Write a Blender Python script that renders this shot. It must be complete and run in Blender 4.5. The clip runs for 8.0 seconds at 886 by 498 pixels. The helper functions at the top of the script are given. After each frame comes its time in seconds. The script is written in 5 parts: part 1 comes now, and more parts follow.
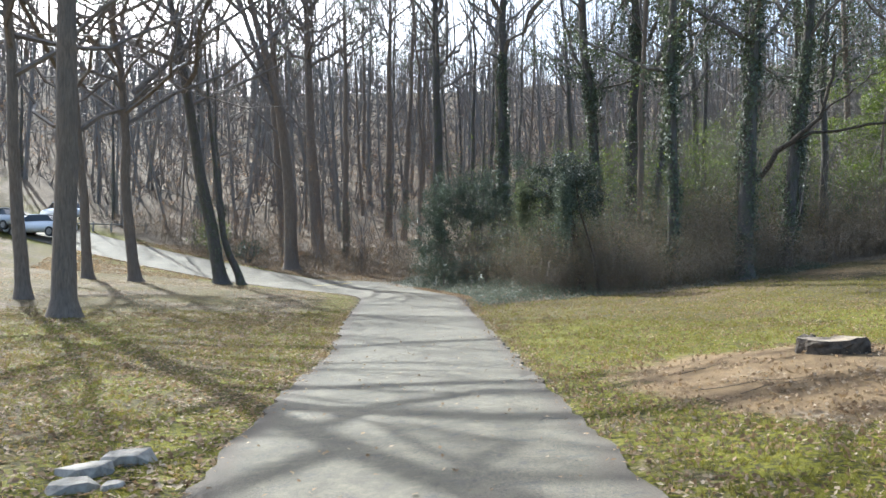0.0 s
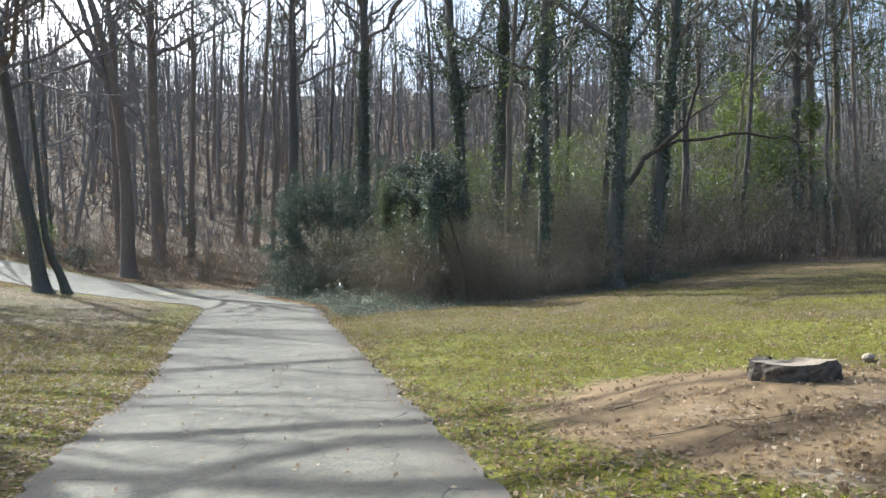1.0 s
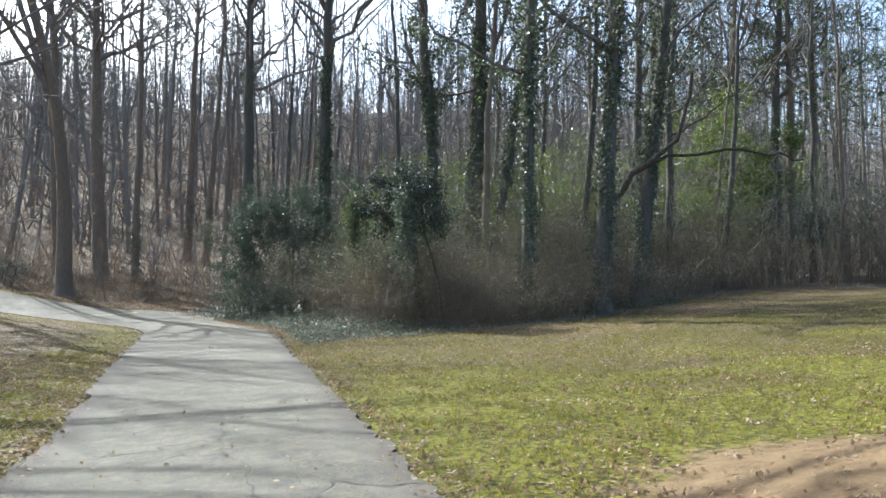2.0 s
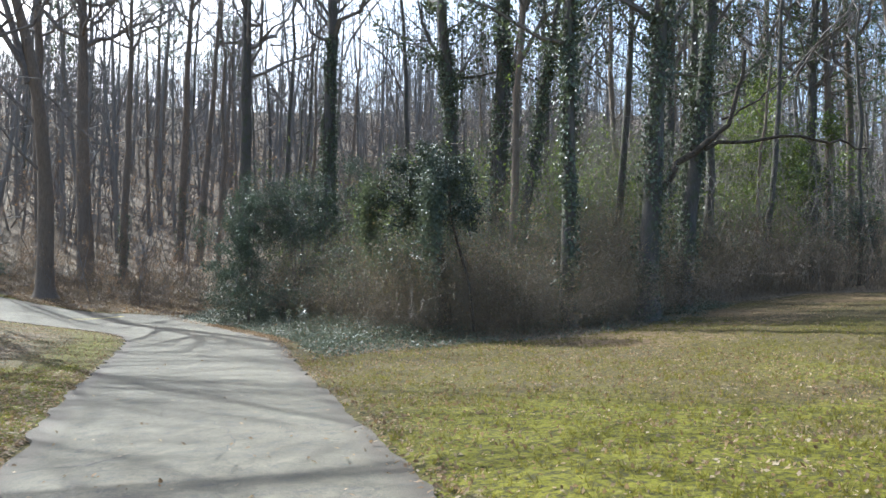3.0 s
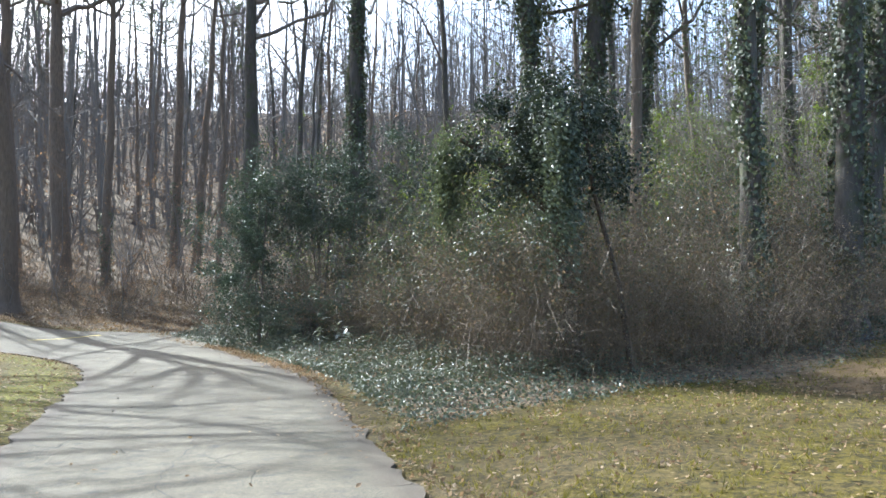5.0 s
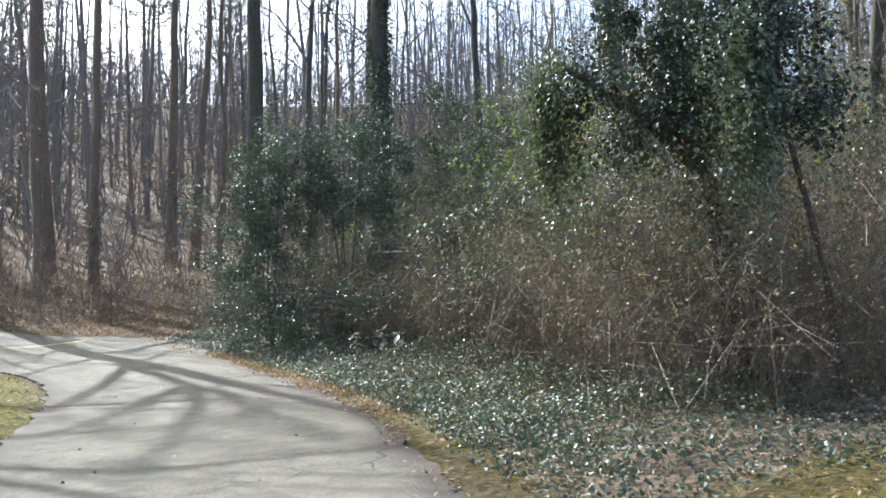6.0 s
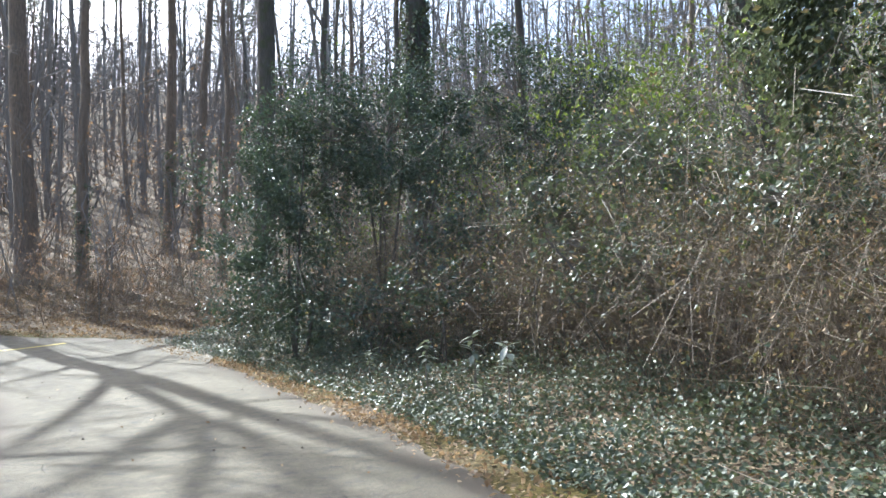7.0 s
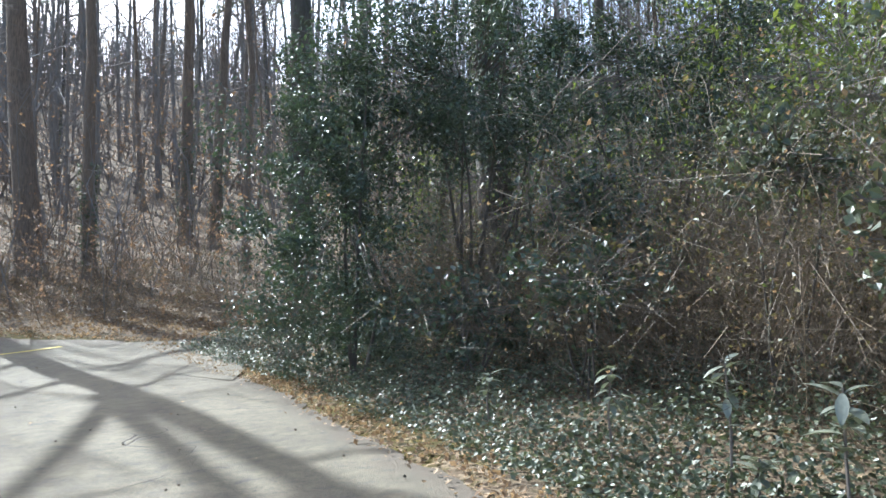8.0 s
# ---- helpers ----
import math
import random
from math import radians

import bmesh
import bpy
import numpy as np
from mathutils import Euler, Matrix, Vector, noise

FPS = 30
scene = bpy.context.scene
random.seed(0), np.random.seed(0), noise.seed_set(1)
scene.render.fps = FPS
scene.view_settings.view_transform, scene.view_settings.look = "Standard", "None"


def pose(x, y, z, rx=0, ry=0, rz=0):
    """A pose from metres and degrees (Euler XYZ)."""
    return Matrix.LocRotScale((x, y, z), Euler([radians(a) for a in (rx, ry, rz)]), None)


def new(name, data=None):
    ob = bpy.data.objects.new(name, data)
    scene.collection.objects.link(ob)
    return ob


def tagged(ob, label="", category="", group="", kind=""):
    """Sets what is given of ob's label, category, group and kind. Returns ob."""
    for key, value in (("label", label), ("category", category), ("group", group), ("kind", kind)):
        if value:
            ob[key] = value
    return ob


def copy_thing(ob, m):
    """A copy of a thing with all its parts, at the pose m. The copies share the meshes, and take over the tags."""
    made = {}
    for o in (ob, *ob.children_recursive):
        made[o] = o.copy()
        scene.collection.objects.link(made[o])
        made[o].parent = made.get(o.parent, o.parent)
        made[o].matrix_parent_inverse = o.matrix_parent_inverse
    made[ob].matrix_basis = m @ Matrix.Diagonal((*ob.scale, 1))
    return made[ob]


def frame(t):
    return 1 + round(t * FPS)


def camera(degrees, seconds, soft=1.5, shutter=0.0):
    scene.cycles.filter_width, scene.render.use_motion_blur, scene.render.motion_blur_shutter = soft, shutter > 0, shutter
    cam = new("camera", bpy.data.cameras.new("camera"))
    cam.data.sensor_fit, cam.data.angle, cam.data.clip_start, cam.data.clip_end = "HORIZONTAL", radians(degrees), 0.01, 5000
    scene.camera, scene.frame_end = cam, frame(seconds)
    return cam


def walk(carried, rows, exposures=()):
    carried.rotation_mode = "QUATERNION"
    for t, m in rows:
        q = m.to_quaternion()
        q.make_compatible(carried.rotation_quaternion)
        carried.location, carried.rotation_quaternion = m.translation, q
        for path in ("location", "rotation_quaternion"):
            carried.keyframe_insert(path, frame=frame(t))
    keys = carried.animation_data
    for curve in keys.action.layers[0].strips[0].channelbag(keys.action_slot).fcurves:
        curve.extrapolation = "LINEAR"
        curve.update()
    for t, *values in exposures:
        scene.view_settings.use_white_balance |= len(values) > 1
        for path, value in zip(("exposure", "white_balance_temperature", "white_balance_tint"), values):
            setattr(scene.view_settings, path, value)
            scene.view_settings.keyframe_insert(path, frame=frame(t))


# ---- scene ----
cam = camera(56.4, 8.0)
METRES, EYE, TILT, LEAN, TURN = 28.846, 1.5, 0.0, -2.7, -16.8
ROWS = [
    (0.0, 0.0, 0.0, 0.0, 0.04, 0.67, 3.19),
    (0.5, -0.0007, 0.0396, -0.0014, -5.73, 0.37, 2.82),
    (1.0, -0.0009, 0.0829, -0.0026, -9.97, 0.78, 2.75),
    (1.5, -0.0021, 0.1303, -0.0036, -12.27, 1.92, 2.37),
    (3.0, -0.0089, 0.298, -0.0045, -13.62, 2.43, 1.87),
    (3.5, -0.0102, 0.3583, -0.0042, -13.54, 2.69, 1.86),
    (4.0, -0.0125, 0.4213, -0.0037, -13.54, 2.99, 1.75),
    (4.5, -0.0141, 0.4923, -0.0031, -13.58, 3.03, 2.12),
    (6.0, -0.0248, 0.7146, -0.0024, -13.7, 2.59, 3.24),
    (6.5, -0.0296, 0.787, -0.0023, -13.78, 2.44, 3.37),
    (7.0, -0.0341, 0.8589, -0.002, -13.72, 2.15, 3.35),
    (7.5, -0.0399, 0.9288, -0.0021, -13.56, 1.98, 3.25),
    (8.0, -0.0461, 0.9986, -0.0012, -12.71, 1.76, 3.19),
]
walk(cam, [(t, pose(0, 0, 0, TILT, LEAN, TURN) @ pose(METRES * x, METRES * y, EYE + METRES * z, 90 + pitch, roll, yaw)) for t, x, y, z, yaw, pitch, roll in ROWS],
     [(0, 1.62, 5550, 4), (0.5, 1.48, 5550, 3), (1, 1.52, 5500, 3), (1.5, 1.54, 5480, 3), (3, 1.54, 5450, 4), (3.5, 1.6, 5430, 4), (4, 1.52, 5430, 4), (4.5, 1.74, 5430, 4), (6, 1.78, 5500, 6), (6.5, 1.8, 5500, 6), (7, 1.92, 5500, 6), (7.5, 1.7, 5500, 6), (8, 1.82, 5420, 5)])

# ---- world and sun ----
SUN_AZ, SUN_EL = -15.2, 39.6          # degrees from +y towards +x, and above the horizon
world = bpy.data.worlds.new("sky")
scene.world = world
world.use_nodes = True
wt = world.node_tree
sky = wt.nodes.new("ShaderNodeTexSky")
sky.sky_type = "NISHITA"
sky.sun_disc = False
sky.sun_elevation = radians(SUN_EL)
sky.sun_rotation = radians(SUN_AZ)
sky.air_density, sky.dust_density, sky.ozone_density = 1.0, 5.0, 1.0
wt.nodes["Background"].inputs[1].default_value = 0.13
wt.links.new(sky.outputs[0], wt.nodes["Background"].inputs[0])

sun_data = bpy.data.lights.new("sun", "SUN")
sun_data.energy, sun_data.angle, sun_data.color = 3.8, radians(0.5), (1.0, 0.95, 0.87)
sun = new("sun", sun_data)
_d = Vector((math.sin(radians(SUN_AZ)) * math.cos(radians(SUN_EL)), math.cos(radians(SUN_AZ)) * math.cos(radians(SUN_EL)), math.sin(radians(SUN_EL))))
sun.matrix_world = Matrix.Translation((0, 0, 60)) @ _d.to_track_quat("Z", "Y").to_matrix().to_4x4()


# ---- materials ----
class Nodes:
    """A short hand for node trees."""
    def __init__(self, name):
        self.mat = bpy.data.materials.new(name)
        self.mat.use_nodes = True
        self.t = self.mat.node_tree
        self.out = self.t.nodes["Material Output"]
        self.b = self.t.nodes["Principled BSDF"]

    def node(self, kind, **props):
        n = self.t.nodes.new(kind)
        for k, v in props.items():
            if k == "op":
                n.operation = v
            elif k == "blend":
                n.blend_type = v
            elif k == "data":
                n.data_type = v
        return n

    def put(self, socket, value):
        if isinstance(value, bpy.types.NodeSocket):
            self.t.links.new(value, socket)
        elif isinstance(value, (tuple, list)) and len(value) == 3 and socket.type == "RGBA":
            socket.default_value = (*value, 1)
        else:
            socket.default_value = value

    def coord(self, scale=(1, 1, 1), world=True):
        src = self.node("ShaderNodeNewGeometry").outputs["Position"] if world else self.node("ShaderNodeTexCoord").outputs["Object"]
        m = self.node("ShaderNodeMapping")
        self.put(m.inputs["Vector"], src)
        m.inputs["Scale"].default_value = scale
        return m.outputs[0]

    def noise(self, vec, scale, detail=4, rough=0.55, dist=0.0):
        n = self.node("ShaderNodeTexNoise")
        self.put(n.inputs["Vector"], vec)
        n.inputs["Scale"].default_value, n.inputs["Detail"].default_value = scale, detail
        n.inputs["Roughness"].default_value, n.inputs["Distortion"].default_value = rough, dist
        return n.outputs["Fac"]

    def voronoi(self, vec, scale, feature="F1", out="Distance"):
        n = self.node("ShaderNodeTexVoronoi")
        n.feature = feature
        self.put(n.inputs["Vector"], vec)
        n.inputs["Scale"].default_value = scale
        return n.outputs[out]

    def ramp(self, fac, *stops):
        n = self.node("ShaderNodeValToRGB")
        e = n.color_ramp.elements
        while len(e) < len(stops):
            e.new(0.5)
        for el, (p, c) in zip(e, stops):
            el.position = p
            el.color = (*c, 1) if isinstance(c, tuple) else (c, c, c, 1)
        self.put(n.inputs[0], fac)
        return n.outputs[0]

    def mix(self, fac, a, b, blend="MIX"):
        n = self.node("ShaderNodeMix", data="RGBA", blend=blend)
        self.put(n.inputs[0], fac)
        self.put(n.inputs[6], a)
        self.put(n.inputs[7], b)
        return n.outputs[2]

    def math(self, op, a, b=0.0):
        n = self.node("ShaderNodeMath", op=op)
        self.put(n.inputs[0], a)
        self.put(n.inputs[1], b)
        return n.outputs[0]

    def attr(self, name):
        n = self.node("ShaderNodeAttribute")
        n.attribute_name = name
        return n.outputs["Fac"]

    def island(self):
        return self.node("ShaderNodeNewGeometry").outputs["Random Per Island"]

    def object_random(self):
        return self.node("ShaderNodeObjectInfo").outputs["Random"]

    def finish(self, colour, rough=0.8, bump=None, strength=0.4, dist=0.02, spec=0.5, metal=0.0):
        self.put(self.b.inputs["Base Color"], colour)
        self.put(self.b.inputs["Roughness"], rough)
        self.put(self.b.inputs["Specular IOR Level"], spec)
        self.put(self.b.inputs["Metallic"], metal)
        if bump is not None:
            n = self.node("ShaderNodeBump")
            n.inputs["Strength"].default_value, n.inputs["Distance"].default_value = strength, dist
            self.put(n.inputs["Height"], bump)
            self.t.links.new(n.outputs[0], self.b.inputs["Normal"])
        return self.mat

    def translucent(self, colour, amount):
        tr = self.node("ShaderNodeBsdfTranslucent")
        self.put(tr.inputs["Color"], colour)
        mx = self.node("ShaderNodeMixShader")
        mx.inputs[0].default_value = amount
        self.t.links.new(self.b.outputs[0], mx.inputs[1])
        self.t.links.new(tr.outputs[0], mx.inputs[2])
        self.t.links.new(mx.outputs[0], self.out.inputs[0])
        return self.mat


def bark_material(name, dark, light, scale=1.0, moss=0.0):
    n = Nodes(name)
    v = n.coord((9 * scale, 9 * scale, 1.6 * scale))
    ridges = n.noise(v, 2.2, 6, 0.65, 0.6)
    big = n.noise(n.coord(), 0.7, 3)
    c = n.ramp(ridges, (0.3, dark), (0.72, light))
    c = n.mix(n.ramp(big, (0.35, 0.0), (0.75, 0.6)), c, tuple(0.6 * a + 0.4 * b for a, b in zip(dark, (0.16, 0.16, 0.15))))
    if moss:
        c = n.mix(n.math("MULTIPLY", n.ramp(n.noise(n.coord(), 3.0, 5), (0.5, 0.0), (0.65, 1.0)), moss), c, (0.07, 0.09, 0.03))
    c = n.mix(n.math("MULTIPLY", n.object_random(), 0.3), c, tuple(0.5 * (a + b) for a, b in zip(dark, light)))
    return n.finish(c, 0.9, ridges, 0.8, 0.04, 0.3)


def leaf_material(name, stops, rough, trans_colour, trans, spec=0.5):
    n = Nodes(name)
    r = n.island()
    c = n.ramp(r, *stops)
    c = n.mix(n.ramp(n.noise(n.coord(), 40, 2), (0.4, 0.0), (0.8, 0.5)), c, tuple(0.7 * a for a in stops[0][1]))
    n.finish(c, rough, spec=spec)
    return n.translucent(trans_colour, trans)


def ground_material():
    n = Nodes("ground_turf_and_litter")
    p = n.coord()
    fine, mid, big = n.noise(p, 38, 5, 0.7), n.noise(p, 4.2, 5, 0.65), n.noise(p, 0.55, 4, 0.6)
    grass = n.ramp(fine, (0.25, (0.039, 0.034, 0.003)), (0.5, (0.096, 0.075, 0.009)), (0.8, (0.18, 0.136, 0.024)))
    moss = n.ramp(fine, (0.25, (0.058, 0.058, 0.003)), (0.75, (0.205, 0.186, 0.01)))
    dry = n.ramp(fine, (0.25, (0.05, 0.035, 0.011)), (0.75, (0.15, 0.112, 0.044)))
    turf = n.mix(n.ramp(n.math("ADD", n.math("MULTIPLY", big, 0.65), n.math("MULTIPLY", mid, 0.35)), (0.43, 0.0), (0.57, 1.0)), dry, grass)
    turf = n.mix(n.ramp(n.math("MULTIPLY", n.attr("moss"), n.math("ADD", mid, 0.35)), (0.25, 0.0), (0.5, 1.0)), turf, moss)
    speck = n.noise(p, 13, 4, 0.7)
    # dark specks: leaf bits, plus small shadows between blades painted into the turf
    turf = n.mix(n.ramp(speck, (0.42, 0.9), (0.53, 0.0)), turf, (0.032, 0.026, 0.010))
    turf = n.mix(n.ramp(speck, (0.60, 0.0), (0.72, 0.5)), turf, (0.30, 0.24, 0.14))
    litter = n.ramp(n.voronoi(p, 16, out="Color"), (0.1, (0.06, 0.044, 0.028)), (0.5, (0.145, 0.106, 0.066)), (0.9, (0.28, 0.215, 0.135)))
    litter = n.mix(n.ramp(mid, (0.35, 0.7), (0.6, 0.0)), litter, (0.09, 0.07, 0.05))
    dirt = n.ramp(n.math("ADD", n.math("MULTIPLY", mid, 0.6), n.math("MULTIPLY", fine, 0.4)), (0.32, (0.07, 0.043, 0.022)), (0.46, (0.145, 0.095, 0.046)), (0.60, (0.212, 0.142, 0.07)), (0.75, (0.285, 0.198, 0.103)))
    edge = n.math("MULTIPLY", n.math("SUBTRACT", n.math("ADD", n.math("MULTIPLY", mid, 0.6), n.math("MULTIPLY", speck, 0.4)), 0.5), 1.5)
    lit_mask = n.ramp(n.math("ADD", n.attr("litter"), edge), (0.42, 0.0), (0.58, 1.0))
    dirt_mask = n.ramp(n.math("ADD", n.attr("dirt"), edge), (0.4, 0.0), (0.6, 1.0))
    c = n.mix(lit_mask, n.mix(dirt_mask, turf, dirt), litter)
    h = n.math("ADD", n.math("MULTIPLY", fine, 0.5), mid)
    return n.finish(c, 0.95, h, 0.7, 0.05, 0.2)


def asphalt_material():
    n = Nodes("asphalt_worn")
    p = n.coord()
    grain, stone, mid, big = n.noise(p, 150, 2, 0.8), n.noise(p, 42, 3, 0.8), n.noise(p, 5, 5, 0.7), n.noise(p, 0.7, 5, 0.65)
    c = n.ramp(grain, (0.3, (0.062, 0.053, 0.036)), (0.5, (0.137, 0.119, 0.082)), (0.7, (0.22, 0.191, 0.132)))
    c = n.mix(n.ramp(stone, (0.56, 0.0), (0.64, 0.8)), c, (0.235, 0.204, 0.146))
    c = n.mix(n.ramp(stone, (0.34, 0.8), (0.44, 0.0)), c, (0.045, 0.045, 0.045))
    c = n.mix(n.ramp(big, (0.38, 0.7), (0.6, 0.0)), c, (0.098, 0.086, 0.06))
    c = n.mix(n.ramp(mid, (0.5, 0.0), (0.68, 0.55)), c, (0.205, 0.176, 0.12))
    c = n.mix(n.ramp(mid, (0.32, 0.6), (0.45, 0.0)), c, (0.06, 0.058, 0.056))
    wob = n.node("ShaderNodeVectorMath", op="ADD")
    nn = n.node("ShaderNodeTexNoise")
    n.put(nn.inputs["Vector"], p)
    nn.inputs["Scale"].default_value = 1.1
    n.put(wob.inputs[0], p)
    n.put(wob.inputs[1], nn.outputs["Color"])
    crack = n.voronoi(wob.outputs[0], 0.55, "DISTANCE_TO_EDGE")
    few = n.ramp(n.noise(p, 0.35, 2), (0.52, 0.0), (0.62, 0.8))
    cm = n.math("MULTIPLY", n.ramp(crack, (0.003, 0.8), (0.010, 0.0)), few)
    c = n.mix(cm, c, (0.03, 0.028, 0.026))
    edge = n.ramp(n.math("ADD", n.attr("edge"), n.math("MULTIPLY", n.math("SUBTRACT", mid, 0.5), 0.9)), (0.5, 0.0), (0.9, 0.85))
    c = n.mix(edge, c, (0.10, 0.08, 0.058))
    h = n.math("SUBTRACT", n.math("ADD", n.math("MULTIPLY", stone, 1.5), n.math("MULTIPLY", mid, 0.5)), n.math("MULTIPLY", cm, 3.0))
    return n.finish(c, 0.85, h, 0.6, 0.02, 0.3)


def plain_material(name, a, b, scale, rough=0.8, strength=0.3, dist=0.01, spec=0.5, metal=0.0, stretch=(1, 1, 1)):
    n = Nodes(name)
    f = n.noise(n.coord(stretch), scale, 5, 0.6)
    return n.finish(n.ramp(f, (0.3, a), (0.7, b)), rough, f, strength, dist, spec, metal)


GROUND = ground_material()
ASPHALT = asphalt_material()
BARK = bark_material("bark_grey_brown", (0.1, 0.075, 0.053), (0.275, 0.213, 0.158))
BARK_DARK = bark_material("bark_dark", (0.05, 0.043, 0.036), (0.17, 0.148, 0.125), 1.0, 0.6)
# paler, greyer bark: haze over the distant trees is put into the colour
BARK_HAZED = bark_material("bark_hazed", (0.135, 0.12, 0.104), (0.28, 0.255, 0.225), 0.7)
TWIG = plain_material("twig_grey_brown", (0.10, 0.083, 0.07), (0.22, 0.185, 0.155), 3.0)
BRAMBLE = leaf_material("bramble_stem", ((0.0, (0.095, 0.07, 0.047)), (0.5, (0.175, 0.132, 0.085)), (0.85, (0.215, 0.163, 0.105)), (1.0, (0.28, 0.225, 0.15))), 0.6, (0.2, 0.13, 0.08), 0.05)
CANE = plain_material("cane_tan", (0.085, 0.066, 0.046), (0.2, 0.16, 0.112), 5.0)
IVY = leaf_material("ivy_leaf", ((0.0, (0.033, 0.045, 0.025)), (0.6, (0.074, 0.092, 0.05)), (1.0, (0.165, 0.185, 0.11))), 0.46, (0.15, 0.175, 0.075), 0.16, 0.55)
# ivy darkened and dulled: the heap's shaded side is put into the colour
SHADED_IVY = leaf_material("shaded_ivy_leaf", ((0.0, (0.022, 0.03, 0.02)), (0.7, (0.045, 0.06, 0.036)), (1.0, (0.10, 0.115, 0.075))), 0.5, (0.08, 0.10, 0.045), 0.1, 0.45)
HOLLY = leaf_material("evergreen_leaf", ((0.0, (0.018, 0.033, 0.018)), (0.7, (0.045, 0.072, 0.038)), (1.0, (0.085, 0.11, 0.06))), 0.42, (0.11, 0.16, 0.06), 0.14, 0.8)
# whitish leaf colour stands in for sun glinting on the seedlings
SUNLIT_SEEDLING = leaf_material("sunlit_seedling_leaf", ((0.0, (0.15, 0.165, 0.12)), (1.0, (0.27, 0.285, 0.22))), 0.28, (0.18, 0.21, 0.11), 0.2, 0.9)
LIME = leaf_material("privet_leaf", ((0.0, (0.05, 0.08, 0.02)), (0.8, (0.12, 0.15, 0.035)), (1.0, (0.26, 0.28, 0.05))), 0.4, (0.24, 0.30, 0.05), 0.3)
DEAD = leaf_material("dead_leaf", ((0.0, (0.06, 0.04, 0.025)), (0.25, (0.14, 0.09, 0.052)), (0.5, (0.28, 0.195, 0.12)), (0.75, (0.34, 0.255, 0.16)), (1.0, (0.46, 0.375, 0.265))), 0.75, (0.42, 0.28, 0.14), 0.25, 0.12)
BEECH = leaf_material("beech_leaf", ((0.0, (0.17, 0.10, 0.055)), (1.0, (0.36, 0.25, 0.155))), 0.6, (0.42, 0.25, 0.12), 0.35)
OLIVE = leaf_material("olive_brown_leaf", ((0.0, (0.055, 0.041, 0.022)), (0.6, (0.13, 0.097, 0.052)), (0.9, (0.19, 0.148, 0.066)), (1.0, (0.27, 0.25, 0.10))), 0.55, (0.2, 0.17, 0.06), 0.25, 0.3)
BLADE = leaf_material("grass_blade", ((0.0, (0.05, 0.055, 0.012)), (0.6, (0.148, 0.135, 0.024)), (1.0, (0.28, 0.232, 0.08))), 0.6, (0.3, 0.255, 0.035), 0.3, 0.2)
PINE = leaf_material("pine_needle", ((0.0, (0.03, 0.05, 0.02)), (1.0, (0.075, 0.10, 0.04))), 0.5, (0.12, 0.16, 0.04), 0.2)
STONE = plain_material("grey_stone", (0.14, 0.12, 0.092), (0.38, 0.335, 0.265), 11.0, 0.85, 0.6, 0.02)
LOG_BARK = plain_material("log_bark", (0.033, 0.025, 0.018), (0.13, 0.1, 0.07), 14.0, 0.9, 0.9, 0.03, 0.3)
LOG_WOOD = plain_material("cut_wood_grey", (0.15, 0.115, 0.078), (0.34, 0.27, 0.19), 12.0, 0.85, 0.5, 0.01, 0.3)
YELLOW = plain_material("yellow_paint", (0.45, 0.34, 0.06), (0.7, 0.55, 0.12), 12.0, 0.7)
CAR_WHITE = plain_material("car_paint_white", (0.72, 0.73, 0.74), (0.8, 0.81, 0.82), 2.0, 0.25, 0.0)
CAR_SILVER = plain_material("car_paint_silver", (0.5, 0.51, 0.52), (0.56, 0.57, 0.58), 2.0, 0.25, 0.0)
RUBBER = plain_material("rubber", (0.02, 0.02, 0.02), (0.035, 0.035, 0.035), 20.0, 0.8)
GLASS = plain_material("car_glass", (0.02, 0.025, 0.03), (0.03, 0.035, 0.04), 2.0, 0.05, 0.0)
POST = plain_material("weathered_post", (0.2, 0.18, 0.15), (0.42, 0.38, 0.33), 6.0, 0.85)


# ---- mesh tools ----
rng = np.random.default_rng(7)


def mesh_object(name, verts, faces, mat, parent=None, smooth=False, label=""):
    me = bpy.data.meshes.new(name)
    me.from_pydata(np.asarray(verts).tolist(), [], faces if isinstance(faces, list) else faces.tolist())
    me.materials.append(mat)
    if smooth:
        me.polygons.foreach_set("use_smooth", [True] * len(me.polygons))
    me.update()
    ob = new(name, me)
    ob.parent = parent
    if label:
        tagged(ob, label)
    return ob


def part(name, bm, mat, parent, label="", smooth=False):
    me = bpy.data.meshes.new(name)
    bm.to_mesh(me)
    bm.free()
    me.materials.append(mat)
    if smooth:
        me.polygons.foreach_set("use_smooth", [True] * len(me.polygons))
    ob = new(name, me)
    ob.parent = parent
    if label:
        tagged(ob, label)
    return ob


def unit(a):
    return a / np.maximum(np.linalg.norm(a, axis=-1, keepdims=True), 1e-9)


class Soup:
    """Collects vertices and faces of one mesh."""
    def __init__(self):
        self.v, self.f, self.n = [], [], 0

    def add(self, v, f):
        self.v.append(v.reshape(-1, 3))
        self.f.append(f + self.n)
        self.n += len(self.v[-1])
        return self

    def make(self, name, mat, parent=None, smooth=False, label=""):
        faces = []
        for f in self.f:
            faces.extend(f.tolist())
        return mesh_object(name, np.concatenate(self.v), faces, mat, parent, smooth, label)


